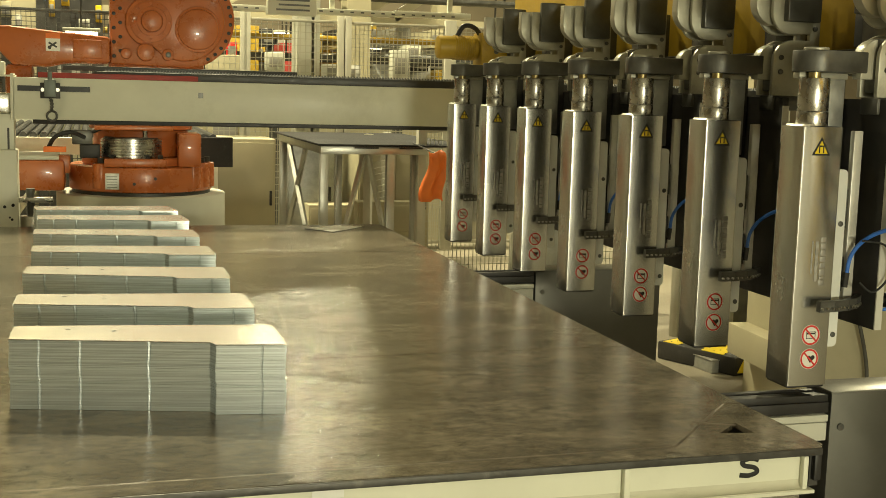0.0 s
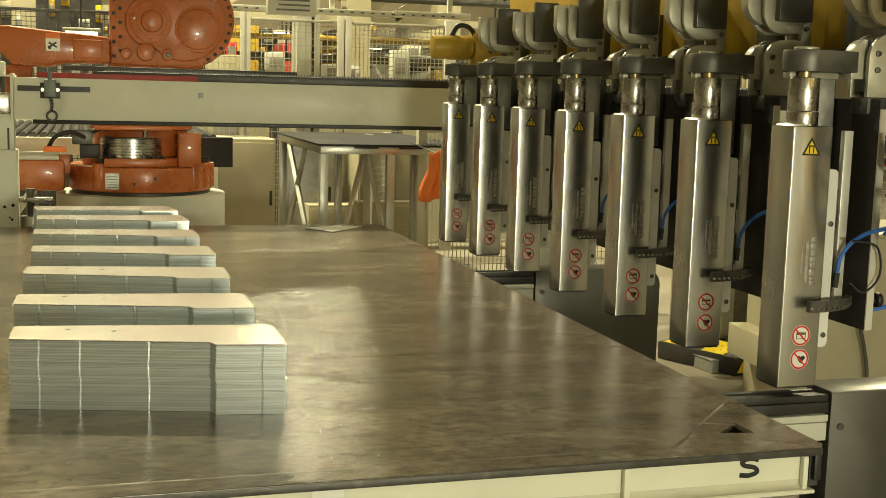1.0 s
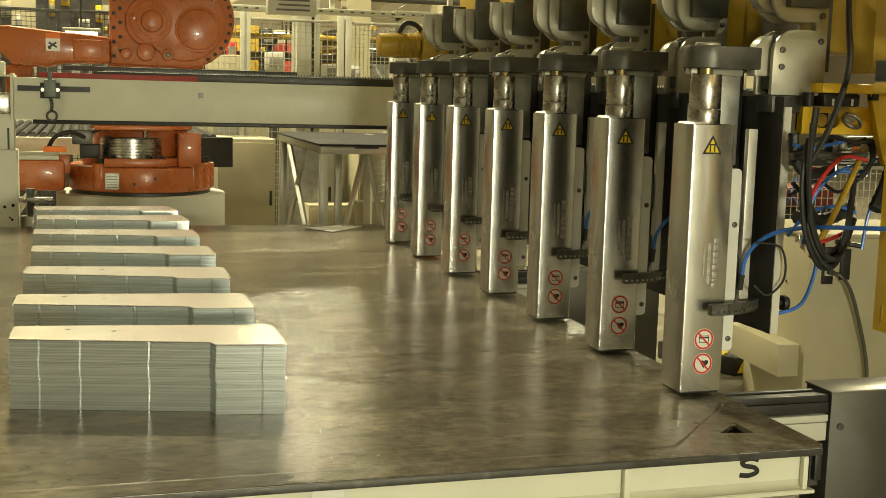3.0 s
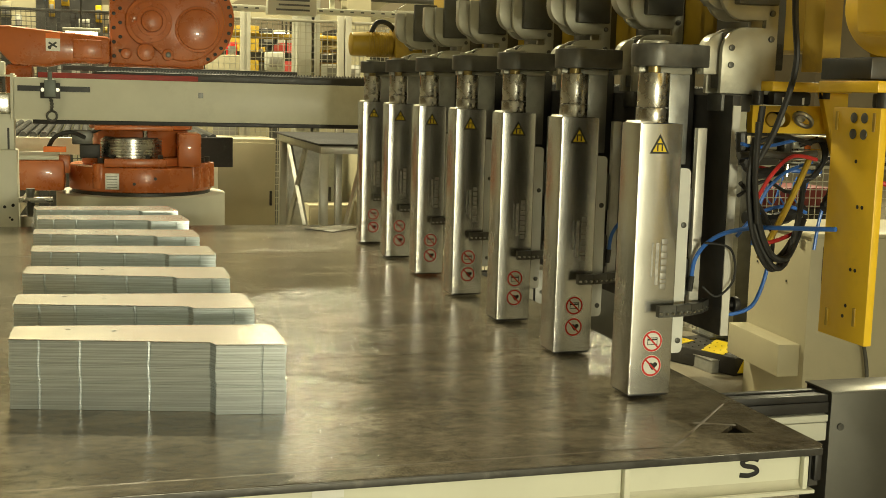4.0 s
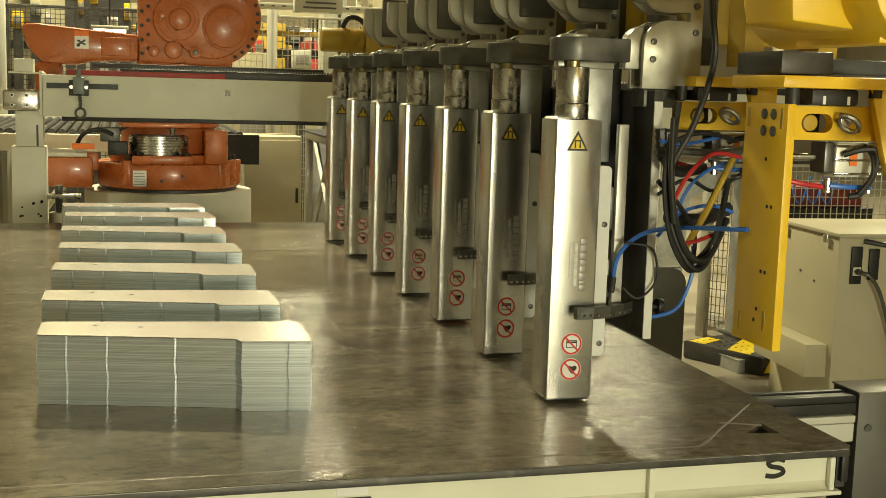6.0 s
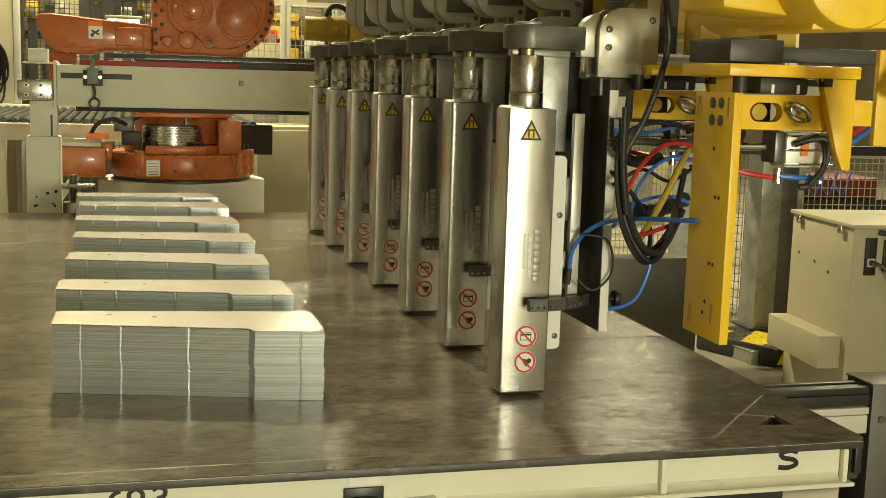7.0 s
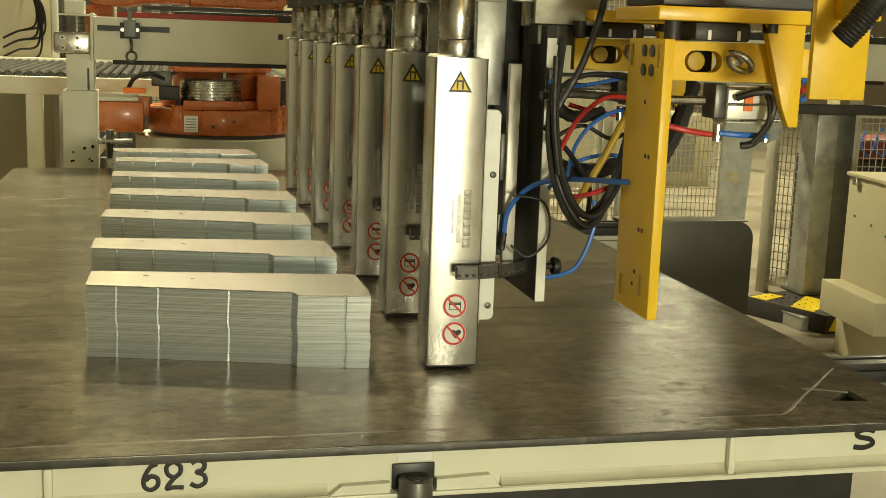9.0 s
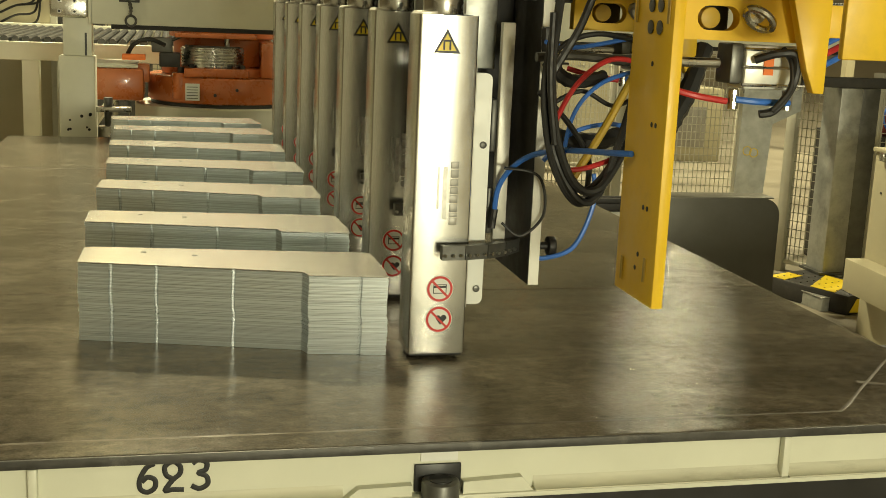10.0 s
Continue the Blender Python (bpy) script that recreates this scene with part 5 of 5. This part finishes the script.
POST_PAINT = material("grey_white_fence_paint", (0.50, 0.485, 0.40), 0.5, 0, 8, 0.08, (0.35, 0.33, 0.27), 0.4)
fence_panel(2.09, 4.60, 0.50, 1.15, -58, "pale wire mesh fence gate on posts", z=0.06)
fence_panel(1.38, 5.55, 0.80, 1.25, -10, "pale wire mesh fence panel")
fence_panel(0.66, 5.60, 0.70, 1.25, 2, "pale wire mesh fence panel")
fence_panel(2.30, 4.15, 1.5, 1.12, -4, "pale wire mesh fence panel under a dark rail", dx=0.04)
fence_panel(0.62, 7.0, 0.5, 1.1, 60, "pale wire mesh fence panel")
fence_panel(-0.12, 8.7, 0.85, 2.1, 0, "tall wire mesh fence panel before the hall", dx=0.05, dz=0.06, r=0.003)
fence_panel(0.80, 8.7, 0.95, 2.1, 0, "tall wire mesh fence panel before the hall", dx=0.04, dz=0.04, r=0.003)
fence_panel(1.80, 8.7, 1.2, 2.1, 0, "tall wire mesh fence panel before the hall", dx=0.05, dz=0.06, r=0.003)
fence_panel(-0.95, 8.7, 0.80, 2.1, 0, "tall wire mesh fence panel before the hall", dx=0.05, dz=0.06, r=0.003)
fence_panel(-4.2, 8.7, 1.5, 2.1, 0, "tall dark wire mesh fence panel", CAST, dx=0.04, dz=0.04, r=0.003)
fence_panel(-2.65, 8.7, 1.65, 2.1, 0, "tall dark wire mesh fence panel", CAST, dx=0.04, dz=0.04, r=0.003)


# ---- right side: rails, guards, cabinet, bumper, pillar ----
def guard(x0, x1, y0, y1, label, r):
    ob = thing("rail_guard", label, "machine guard", pose(0, 0, 0), "rail guards")
    out = [(x0, TOP - 0.62), (x0, TOP - 0.012)] + [(x1 - 0.03, TOP - 0.012)] + arc(x1 - r, TOP - 0.012 - r, r, 80, 0, 8) + arc(x1 - r, TOP - 0.62 + r, r, 0, -90, 8)
    part("cover", prism(out, "y", y0, y1, bevel=0.003), GUARD, ob)
    part("cover_lid", box((x0 - 0.004, y0 - 0.003, TOP - 0.0115), (x1 - 0.03, y1 + 0.004, TOP - 0.0065), 0.001), GUARD_TOP, ob, "lighter grey lid")
    for x, z in ((x0 + 0.03, -0.10), (x0 + 0.03, -0.35)):
        part("cover_screw", rod((x, y0, TOP + z), (x, y0 - 0.004, TOP + z), 0.010, seg=12), CAST, ob)
    part("floor_leg", box((x0 + 0.05, y0 + 0.02, 0), (x1 - 0.1, y1 - 0.01, TOP - 0.6205)), BLACK, ob)
    b = bmesh.new()
    for k in range(3):
        box((0.004, y0 + 0.006 + 0.026 * k, TOP - 0.03 - 0.004 * (k == 0)), (x0 - 0.006, y0 + 0.024 + 0.026 * k, TOP - 0.016 - 0.003 * (k % 2)), 0.002, b)
    part("guide_rail", b, BLACK, ob, "black greasy guide rails")
    part("rail_bed", box((0.004, y0 + 0.002, TOP - 0.062), (x0 - 0.006, y1, TOP - 0.0345), 0.002), BLACK, ob)
    part("rail_profile", box((0.004, y0, TOP - 0.085), (x0 - 0.006, y1, TOP - 0.0665), 0.003), PED_WHITE, ob, "pale extruded rail profile")
    part("rail_profile", box((0.004, y0 + 0.004, TOP - 0.135), (x0 - 0.006, y1, TOP - 0.0875), 0.003), PED_WHITE, ob)


GUARD = material("brushed_guard_sheet", (0.11, 0.107, 0.094), 0.42, 0.7, 3, 0.15, (0.12, 0.12, 0.11), 0.5, 0.05)
GUARD_TOP = material("lighter_guard_lid", (0.20, 0.195, 0.17), 0.4, 0.7, 8, 0.15)
guard(0.308, 0.80, 0.43, 0.54, "brushed steel guard over the rail end beside the table", 0.05)
guard(0.283, 0.85, 2.44, 2.55, "large brushed steel guard over the rail end beside the table", 0.07)


def control_cabinet():
    ob = thing("control_cabinet", "beige control cabinet with a side box and a black socket panel", "cabinet", pose(1.745, 2.94, 0, 0, 0, -5))
    part("body", box((0.0, -0.30, 0.0), (0.75, 0.31, TOP + 0.085), 0.006), BEIGE, ob)
    part("lid", box((-0.012, -0.312, TOP + 0.0855), (0.762, 0.322, TOP + 0.105), 0.005), BEIGE, ob)
    part("side_box", box((-0.11, -0.26, TOP - 0.58), (-0.0005, 0.28, TOP - 0.425), 0.004), BEIGE, ob)
    for y in (-0.2, 0.22):
        part("latch", box((-0.02, y - 0.02, TOP + 0.05), (-0.0125, y + 0.02, TOP + 0.09), 0.002), CHROME, ob)
    s = part("socket_panel", box((0.06, -0.312, TOP - 0.13), (0.115, -0.3005, TOP + 0.045), 0.003), INK, ob, "black socket panel with a grey plug")
    part("socket", box((0.068, -0.318, TOP - 0.09), (0.107, -0.3125, TOP - 0.05), 0.002), PED_WHITE, s)
    part("plug", rod((0.088, -0.318, TOP - 0.07), (0.088, -0.35, TOP - 0.07), 0.014, seg=12), CAST, s)
    part("plug_cable", hose([(0.088, -0.35, TOP - 0.07), (0.13, -0.37, TOP - 0.09), (0.20, -0.36, TOP - 0.2), (0.30, -0.34, TOP - 0.5), (0.32, -0.33, 0.05)], 0.009), CAST, s)
    part("socket_panel", box((0.15, -0.312, TOP - 0.11), (0.20, -0.3005, TOP + 0.035), 0.003), INK, ob)
    part("cable_entry", rod((0.12, -0.312, TOP + 0.07), (0.22, -0.36, TOP + 0.055), 0.012, seg=10), BLACK, ob)
    for k, (y, z) in enumerate(((0.05, -0.12), (-0.09, -0.15), (0.22, -0.10), (0.29, -0.46))):
        part("cover_screw", rod((-0.0002, y, TOP + z), (-0.004, y, TOP + z), 0.006, seg=8), CAST, ob)


control_cabinet()


def bumper():
    ob = thing("floor_bumper", "black and yellow striped rubber bumper round the pillar foot", "bumper", pose(0.0, -0.12, 0))
    out = [(1.68, 4.16), (1.90, 3.66), (2.07, 3.72), (2.17, 3.95), (2.05, 4.30)]
    part("rubber_block", prism(out, "z", 0.0, 0.105, bevel=0.012), STUDDED, ob)
    stripes = [[(1.70, 4.13), (1.745, 4.03), (1.90, 4.12), (1.86, 4.20)], [(1.81, 3.88), (1.87, 3.74), (2.10, 3.95), (2.04, 4.12)], [(2.00, 3.71), (2.06, 3.73), (2.15, 3.93), (2.11, 3.95)]]
    for s in stripes:
        part("stripe", prism(s, "z", 0.1052, 0.1075), STICKER_YELLOW, ob)
    part("side_stripe", prism([(1.915, 0.02), (1.96, 0.02), (1.995, 0.09), (1.95, 0.09)], "y", 3.655, 3.66), STICKER_YELLOW, ob)
    b = bmesh.new()
    for i in range(7):
        for j in range(5):
            p = Vector((1.74, 4.10, 0)).lerp(Vector((1.93, 3.70, 0)), i / 6) + Vector((0.19, 0.06, 0)) * (j / 4)
            rod((p.x, p.y, 0.105), (p.x, p.y, 0.1095), 0.0045, b, 6)
    tagged(part("stud", b, STUDDED, ob), kind="stuff")


STUDDED = material("studded_rubber", (0.035, 0.033, 0.03), 0.6, 0, 20, 0.3, (0.1, 0.095, 0.08), 0.5, 0.2)
bumper()
ob = thing("floor_duct", "pale sheet metal floor duct", "duct", pose(0, 0, 0))
part("duct", box((-0.025, -0.3, 0), (0.025, 0.0, 0.07), 0.005), GALV, ob, "", pose(1.80, 3.93, 0, 0, 0, 6))
part("duct_lid", box((-0.029, -0.3, 0.0705), (0.029, 0.0, 0.075), 0.002), ALU, ob, "", pose(1.80, 3.93, 0, 0, 0, 6))
ob = thing("steel_pillar", "grey steel pillar with bolt marks", "pillar", pose(0, 0, 0))
part("shaft", box((2.03, 4.02, 0.0), (2.16, 4.20, TOP + 0.33), 0.006), GALV, ob)
part("shaft_side", box((2.161, 4.03, 0.0), (2.27, 4.19, TOP + 0.33), 0.004), CAST, ob)
part("foot_plate", box((2.00, 4.0, 0.105), (2.29, 4.22, 0.12), 0.002), CAST, ob)
ob = thing("dark_rail", "dark steel rail above the fence", "rail", pose(0, 0, 0))
part("rail_bar", box((1.80, 4.03, TOP + 0.3305), (4.2, 4.10, TOP + 0.385), 0.004), BLACK, ob)
part("rail_stand", box((4.0, 4.04, 0), (4.08, 4.1, TOP + 0.33)), BLACK, ob)
ob = thing("leaning_plate", "grey steel plate with yellow chalk scribbles on the fence", "steel plate", pose(1.73, 4.55, 0, -2, 0, -8))
part("plate", prism([(0.0, TOP - 0.36), (0.17, TOP - 0.40), (0.20, TOP + 0.08), (0.36, TOP + 0.16), (0.36, TOP + 0.30), (0.02, TOP + 0.30)], "y", 0, 0.008), GALV, ob)
part("hanger", box((0.02, 0.0085, TOP + 0.25), (0.06, 0.03, TOP + 0.32)), CAST, ob)
part("plate_foot", box((0.02, 0.0, 0), (0.05, 0.03, TOP - 0.37)), CAST, ob)
for x, z in ((0.06, -0.08), (0.10, -0.09), (0.24, 0.20), (0.27, 0.25)):
    part("chalk_mark", ring_face(x, TOP + z, 0.022, 0.027, -0.002), STICKER_YELLOW, ob)
ob = thing("sheet_post", "pale grey sheet metal post cover", "post", pose(0, 0, 0))
part("cover", prism([(1.23, 0.0), (1.47, 0.0), (1.43, TOP + 0.16), (1.30, TOP + 0.16)], "y", 5.0, 5.06, bevel=0.004), GALV, ob)
# orange cloth on the fence
ob = thing("orange_cloth", "bright orange plastic sheet hung on the fence", "sheet", pose(0, 0, 0))
b = bmesh.new()
rows = []
for i in range(9):
    for_z = TOP + 0.335 - i * 0.038
    rows.append([b.verts.new((0.545 + 0.02 * math.sin(i * 0.7) + j * 0.016 - 0.006 * i * (j < 2), 5.02 + 0.012 * math.sin(j * 1.3 + i * 0.5), for_z - 0.012 * math.sin(j))) for j in range(8)])
for r0, r1 in zip(rows, rows[1:]):
    for j in range(7):
        b.faces.new((r0[j], r0[j + 1], r1[j + 1], r1[j])).smooth = True
o = part("sheet", b, ORANGE_TAG, ob)
so = o.modifiers.new("thick", "SOLIDIFY")
so.thickness = 0.003
part("hook", rod((0.60, 5.03, TOP + 0.32), (0.60, 5.6, TOP + 0.36), 0.004, seg=6), CAST, ob)
CRATE_RED = material("dark_red_plastic", (0.20, 0.028, 0.025), 0.5, 0, 10, 0.2, (0.08, 0.02, 0.02), 0.5)
ob = thing("red_crate", "red plastic crate behind the fence", "crate", pose(0, 0, 0))
part("crate_body", box((2.55, 4.6, TOP + 0.02), (3.2, 5.0, TOP + 0.15), 0.01), CRATE_RED, ob)
part("crate_stand", box((2.5, 4.55, 0), (3.25, 5.05, TOP + 0.0195), 0.01), BLACK, ob)
for k in range(3):
    part("blue_cord", hose([(2.7 + 0.1 * k, 4.59, TOP + 0.22), (2.66 + 0.1 * k, 4.57, TOP + 0.12), (2.72 + 0.1 * k, 4.57, TOP + 0.05), (2.78 + 0.1 * k, 4.58, TOP + 0.2)], 0.006), BLUE, ob)


# ---- the hall beyond ----
ob = thing("cable_tray", "cream perforated cable tray hung across the hall", "cable tray", pose(0, 0, 0))
part("tray", box((-0.55, 8.0, TOP + 1.325), (1.05, 8.12, TOP + 1.375), 0.003), CREAM, ob)
part("tray", box((1.06, 8.0, TOP + 1.335), (1.75, 8.12, TOP + 1.385), 0.003), CREAM, ob)
b = bmesh.new()
for k in range(24):
    box((-0.5 + k * 0.09, 7.9975, TOP + 1.345), (-0.47 + k * 0.09, 7.9995, TOP + 1.357), 0, b)
tagged(part("tray_slot", b, CAST, ob), kind="stuff")
for x in (-0.4, 0.5, 1.55):
    part("tray_hanger", box((x, 8.04, TOP + 1.3755), (x + 0.04, 8.08, HALL)), CREAM, ob)
ob = thing("junction_box", "cream junction box fixed to the cable tray", "electrical box", pose(0, 0, 0))
part("box_body", box((-0.05, 7.9, TOP + 1.30), (0.36, 7.995, TOP + 1.52), 0.005), CREAM, ob)
for k in range(4):
    part("box_slot", box((0.02 + 0.02 * (k % 2), 7.896, TOP + 1.335 + 0.04 * k), (0.30, 7.8998, TOP + 1.35 + 0.04 * k)), CAST, ob)


def column(x, y, w, label, mat=BEIGE, h=HALL):
    ob = thing("hall_column", label, "column", pose(x, y, 0), "hall columns")
    part("flange", box((0, 0, 0), (w, 0.03, h)), mat, ob)
    part("flange", box((0, 0.27, 0), (w, 0.30, h)), mat, ob)
    part("web", box((w / 2 - 0.015, 0.0305, 0), (w / 2 + 0.015, 0.2695, h)), mat, ob)


column(1.0, 9.7, 0.24, "beige steel hall column")
column(0.34, 8.75, 0.13, "pale steel fence column", PED_WHITE, 2.6)
column(0.50, 8.75, 0.05, "pale steel fence column", PED_WHITE, 2.4)
column(2.6, 12.0, 0.3, "beige steel hall column")
column(-2.2, 9.7, 0.3, "beige steel hall column")
column(-5.0, 11.0, 0.3, "beige steel hall column")
ob = thing("roof_truss", "beige steel truss with diagonal struts", "truss", pose(0, 0, 0))
for p, q in (((0.6, 10.2, TOP + 2.0), (1.3, 10.2, TOP + 1.45)), ((1.25, 10.2, TOP + 1.45), (2.1, 10.2, TOP + 2.1)), ((1.6, 10.2, TOP + 1.45), (2.3, 10.2, TOP + 1.95)), ((-0.3, 10.2, TOP + 1.45), (0.6, 10.2, TOP + 2.0))):
    part("strut", box((0, -0.05, -0.05), (1, 0.05, 0.05), 0, None, Matrix.Translation(p) @ (Vector(q) - Vector(p)).to_track_quat("X", "Z").to_matrix().to_4x4() @ Matrix.Diagonal(((Vector(q) - Vector(p)).length, 1, 1, 1))), BEIGE, ob)
part("chord", box((-6, 10.15, TOP + 1.38), (6, 10.25, TOP + 1.45)), BEIGE, ob)
part("chord", box((-6, 10.15, TOP + 2.0), (6, 10.25, TOP + 2.1)), BEIGE, ob)
for x in (-5.9, 5.8):
    part("truss_leg", box((x, 10.15, 0), (x + 0.1, 10.25, TOP + 1.38)), BEIGE, ob)


def strip_lamp(x, y, z, w, label):
    ob = thing("strip_lamp", label, "lamp", pose(x, y, z), "strip lamps")
    part("tube", box((0, 0, 0), (w, 0.05, 0.03), 0.008), BULB, ob, "glowing white tube")
    part("housing", box((-0.02, -0.01, 0.0305), (w + 0.02, 0.06, 0.06), 0.004), CREAM, ob)
    part("hanger", rod((w / 2, 0.02, 0.06), (w / 2, 0.02, HALL - z), 0.008, seg=6), CAST, ob)


strip_lamp(-1.66, 8.3, TOP + 1.085, 0.26, "lit strip lamp over the machines")
strip_lamp(-2.1, 12.5, TOP + 1.55, 0.35, "lit strip lamp far down the hall")
strip_lamp(0.62, 12.0, TOP + 1.30, 0.18, "lit strip lamp far down the hall")
strip_lamp(1.72, 12.0, TOP + 1.18, 0.20, "lit strip lamp far down the hall")


def clutter(name, a, b, mat, label, category):
    """A small machine or box on its own stand."""
    ob = thing(name, label, category, pose(0, 0, 0))
    a, b = Vector(a), Vector(b)
    part("body", box(a, b, 0.008), mat, ob)
    if a.z > 0.02:
        c = (a + b) / 2
        part("stand", box((c.x - 0.04, c.y - 0.04, 0), (c.x + 0.04, c.y + 0.04, a.z - 0.0005)), CAST, ob)
    part("face_panel", box((a.x + (b.x - a.x) * 0.15, a.y - 0.006, a.z + (b.z - a.z) * 0.2), (b.x - (b.x - a.x) * 0.15, a.y - 0.0005, b.z - (b.z - a.z) * 0.25), 0.002), STAMP, ob)


rnd = random.Random(11)
clutter("red_sign", (-0.27, 9.0, TOP + 0.95), (-0.17, 9.02, TOP + 1.10), RED, "small red sign on a stand", "sign")
clutter("control_box", (-0.44, 8.95, 0), (-0.12, 9.2, TOP + 0.98), BEIGE, "beige control box behind the fence", "cabinet")
clutter("white_board", (0.62, 9.05, TOP + 0.78), (1.0, 9.07, TOP + 0.93), STICKER_WHITE, "white notice board behind the fence", "board")
clutter("electrical_box", (0.10, 9.0, TOP + 0.85), (0.27, 9.15, TOP + 1.02), PED_WHITE, "white electrical box behind the fence", "electrical box")
clutter("electrical_box", (1.30, 9.0, TOP + 0.80), (1.46, 9.15, TOP + 1.08), PED_WHITE, "white electrical box behind the fence", "electrical box")
clutter("red_machine", (0.55, 11.0, 0), (0.68, 11.6, TOP + 1.18), RED_DULL, "narrow dull red machine far down the hall", "machine")
clutter("yellow_machine", (-0.05, 11.0, 0), (0.3, 11.5, TOP + 1.35), OLD_YELLOW, "grimy yellow machine far down the hall", "machine")
clutter("grey_machine", (-1.1, 11.0, 0), (-0.4, 11.8, TOP + 1.2), GALV, "grey machine far down the hall", "machine")
clutter("grey_machine", (1.5, 11.2, 0), (2.3, 11.8, TOP + 1.1), GALV, "grey machine far down the hall", "machine")
clutter("storage_rack", (-2.0, 9.9, 0), (-1.35, 10.3, TOP + 1.75), BLACK, "dark storage rack full of parts", "rack")
clutter("storage_rack", (-3.2, 9.7, 0), (-2.6, 10.2, TOP + 1.6), BLACK, "dark storage rack full of parts", "rack")
for k in range(14):
    x = -3.0 + k * 0.13 + rnd.uniform(-0.03, 0.03)
    z = TOP + 1.12 + rnd.uniform(0, 0.3)
    clutter("parts_bin", (x, 9.3, z), (x + rnd.uniform(0.05, 0.1), 9.4, z + rnd.uniform(0.08, 0.2)), rnd.choice([OLD_YELLOW, RED_DULL, BLUE, PED_WHITE, CAST, BEIGE, YELLOW]), "small parts bin on a thin stand", "bin")
for k in range(60):
    x = -0.5 + k * 0.058 + rnd.uniform(-0.05, 0.05)
    z = TOP + rnd.uniform(0.72, 1.25)
    clutter("machine_unit", (x, 10.5 + rnd.uniform(0, 3), z), (x + rnd.uniform(0.06, 0.2), 13.7, z + rnd.uniform(0.05, 0.25)), rnd.choice([OLD_YELLOW, PED_WHITE, CAST, BLACK, BLACK, DARKBEAM, BEIGE, GALV, GALV, CAST, OLD_YELLOW, CREAM]), "small machine unit far down the hall", "machine")
def pipe_run(z, y, r, mat, label):
    ob = thing("pipe_run", label, "pipe", pose(0, 0, 0), "pipe runs")
    part("pipe", rod((-5, y, z), (5, y, z), r, seg=12), mat, ob)
    for x in (-3.2, 0.55, 2.9):
        part("pipe_hanger", rod((x, y, z + r), (x, y, HALL), 0.012, seg=6), CAST, ob)


pipe_run(TOP + 1.62, 9.9, 0.035, CAST, "dark steel pipe hung across the hall")
pipe_run(TOP + 1.22, 10.4, 0.03, OLD_YELLOW, "grimy yellow gas pipe hung across the hall")
pipe_run(TOP + 1.02, 10.7, 0.045, CAST, "dark steel pipe hung across the hall")
clutter("wooden_crate", (2.9, 9.6, 0), (4.1, 10.3, 0.75), BEIGE, "low pale crate behind the fence", "crate")

ob = thing("paper_sheet", "crumpled pale paper sheet lying on the table", "paper", pose(0, 0, TOP + 0.0005))
b = bmesh.new()
A, B, D, E = Vector((-0.446, 3.85, 0)), Vector((-0.32, 3.677, 0)), Vector((-0.131, 3.879, 0)), Vector((-0.238, 3.935, 0))
grid = [[b.verts.new(A.lerp(E, i / 6).lerp(B.lerp(D, i / 6), j / 6) + Vector((0, 0, 0.002 + 0.006 * abs(noise.noise(Vector((i * 0.9, j * 0.8, 3))))))) for j in range(7)] for i in range(7)]
for i in range(6):
    for j in range(6):
        b.faces.new((grid[i][j], grid[i + 1][j], grid[i + 1][j + 1], grid[i][j + 1]))
o = part("paper", b, STICKER_WHITE, ob)
so = o.modifiers.new("thick", "SOLIDIFY")
so.thickness = 0.0015


# ---- what moves ----
def motions():
    walk(tool, [(t, pose(x, 0.0, 0.0)) for t, x in (
        (0.0, 0.0), (0.5, -0.001), (0.8, -0.010), (1.0, -0.028), (1.5, -0.094), (2.0, -0.163), (3.5, -0.364), (4.0, -0.433), (4.5, -0.500), (5.0, -0.568), (6.5, -0.773),
        (7.0, -0.845), (7.5, -0.914), (8.0, -0.986), (8.5, -1.055), (9.0, -1.128), (9.3, -1.170), (9.5, -1.193), (9.7, -1.203), (10.0, -1.207))])


motions()
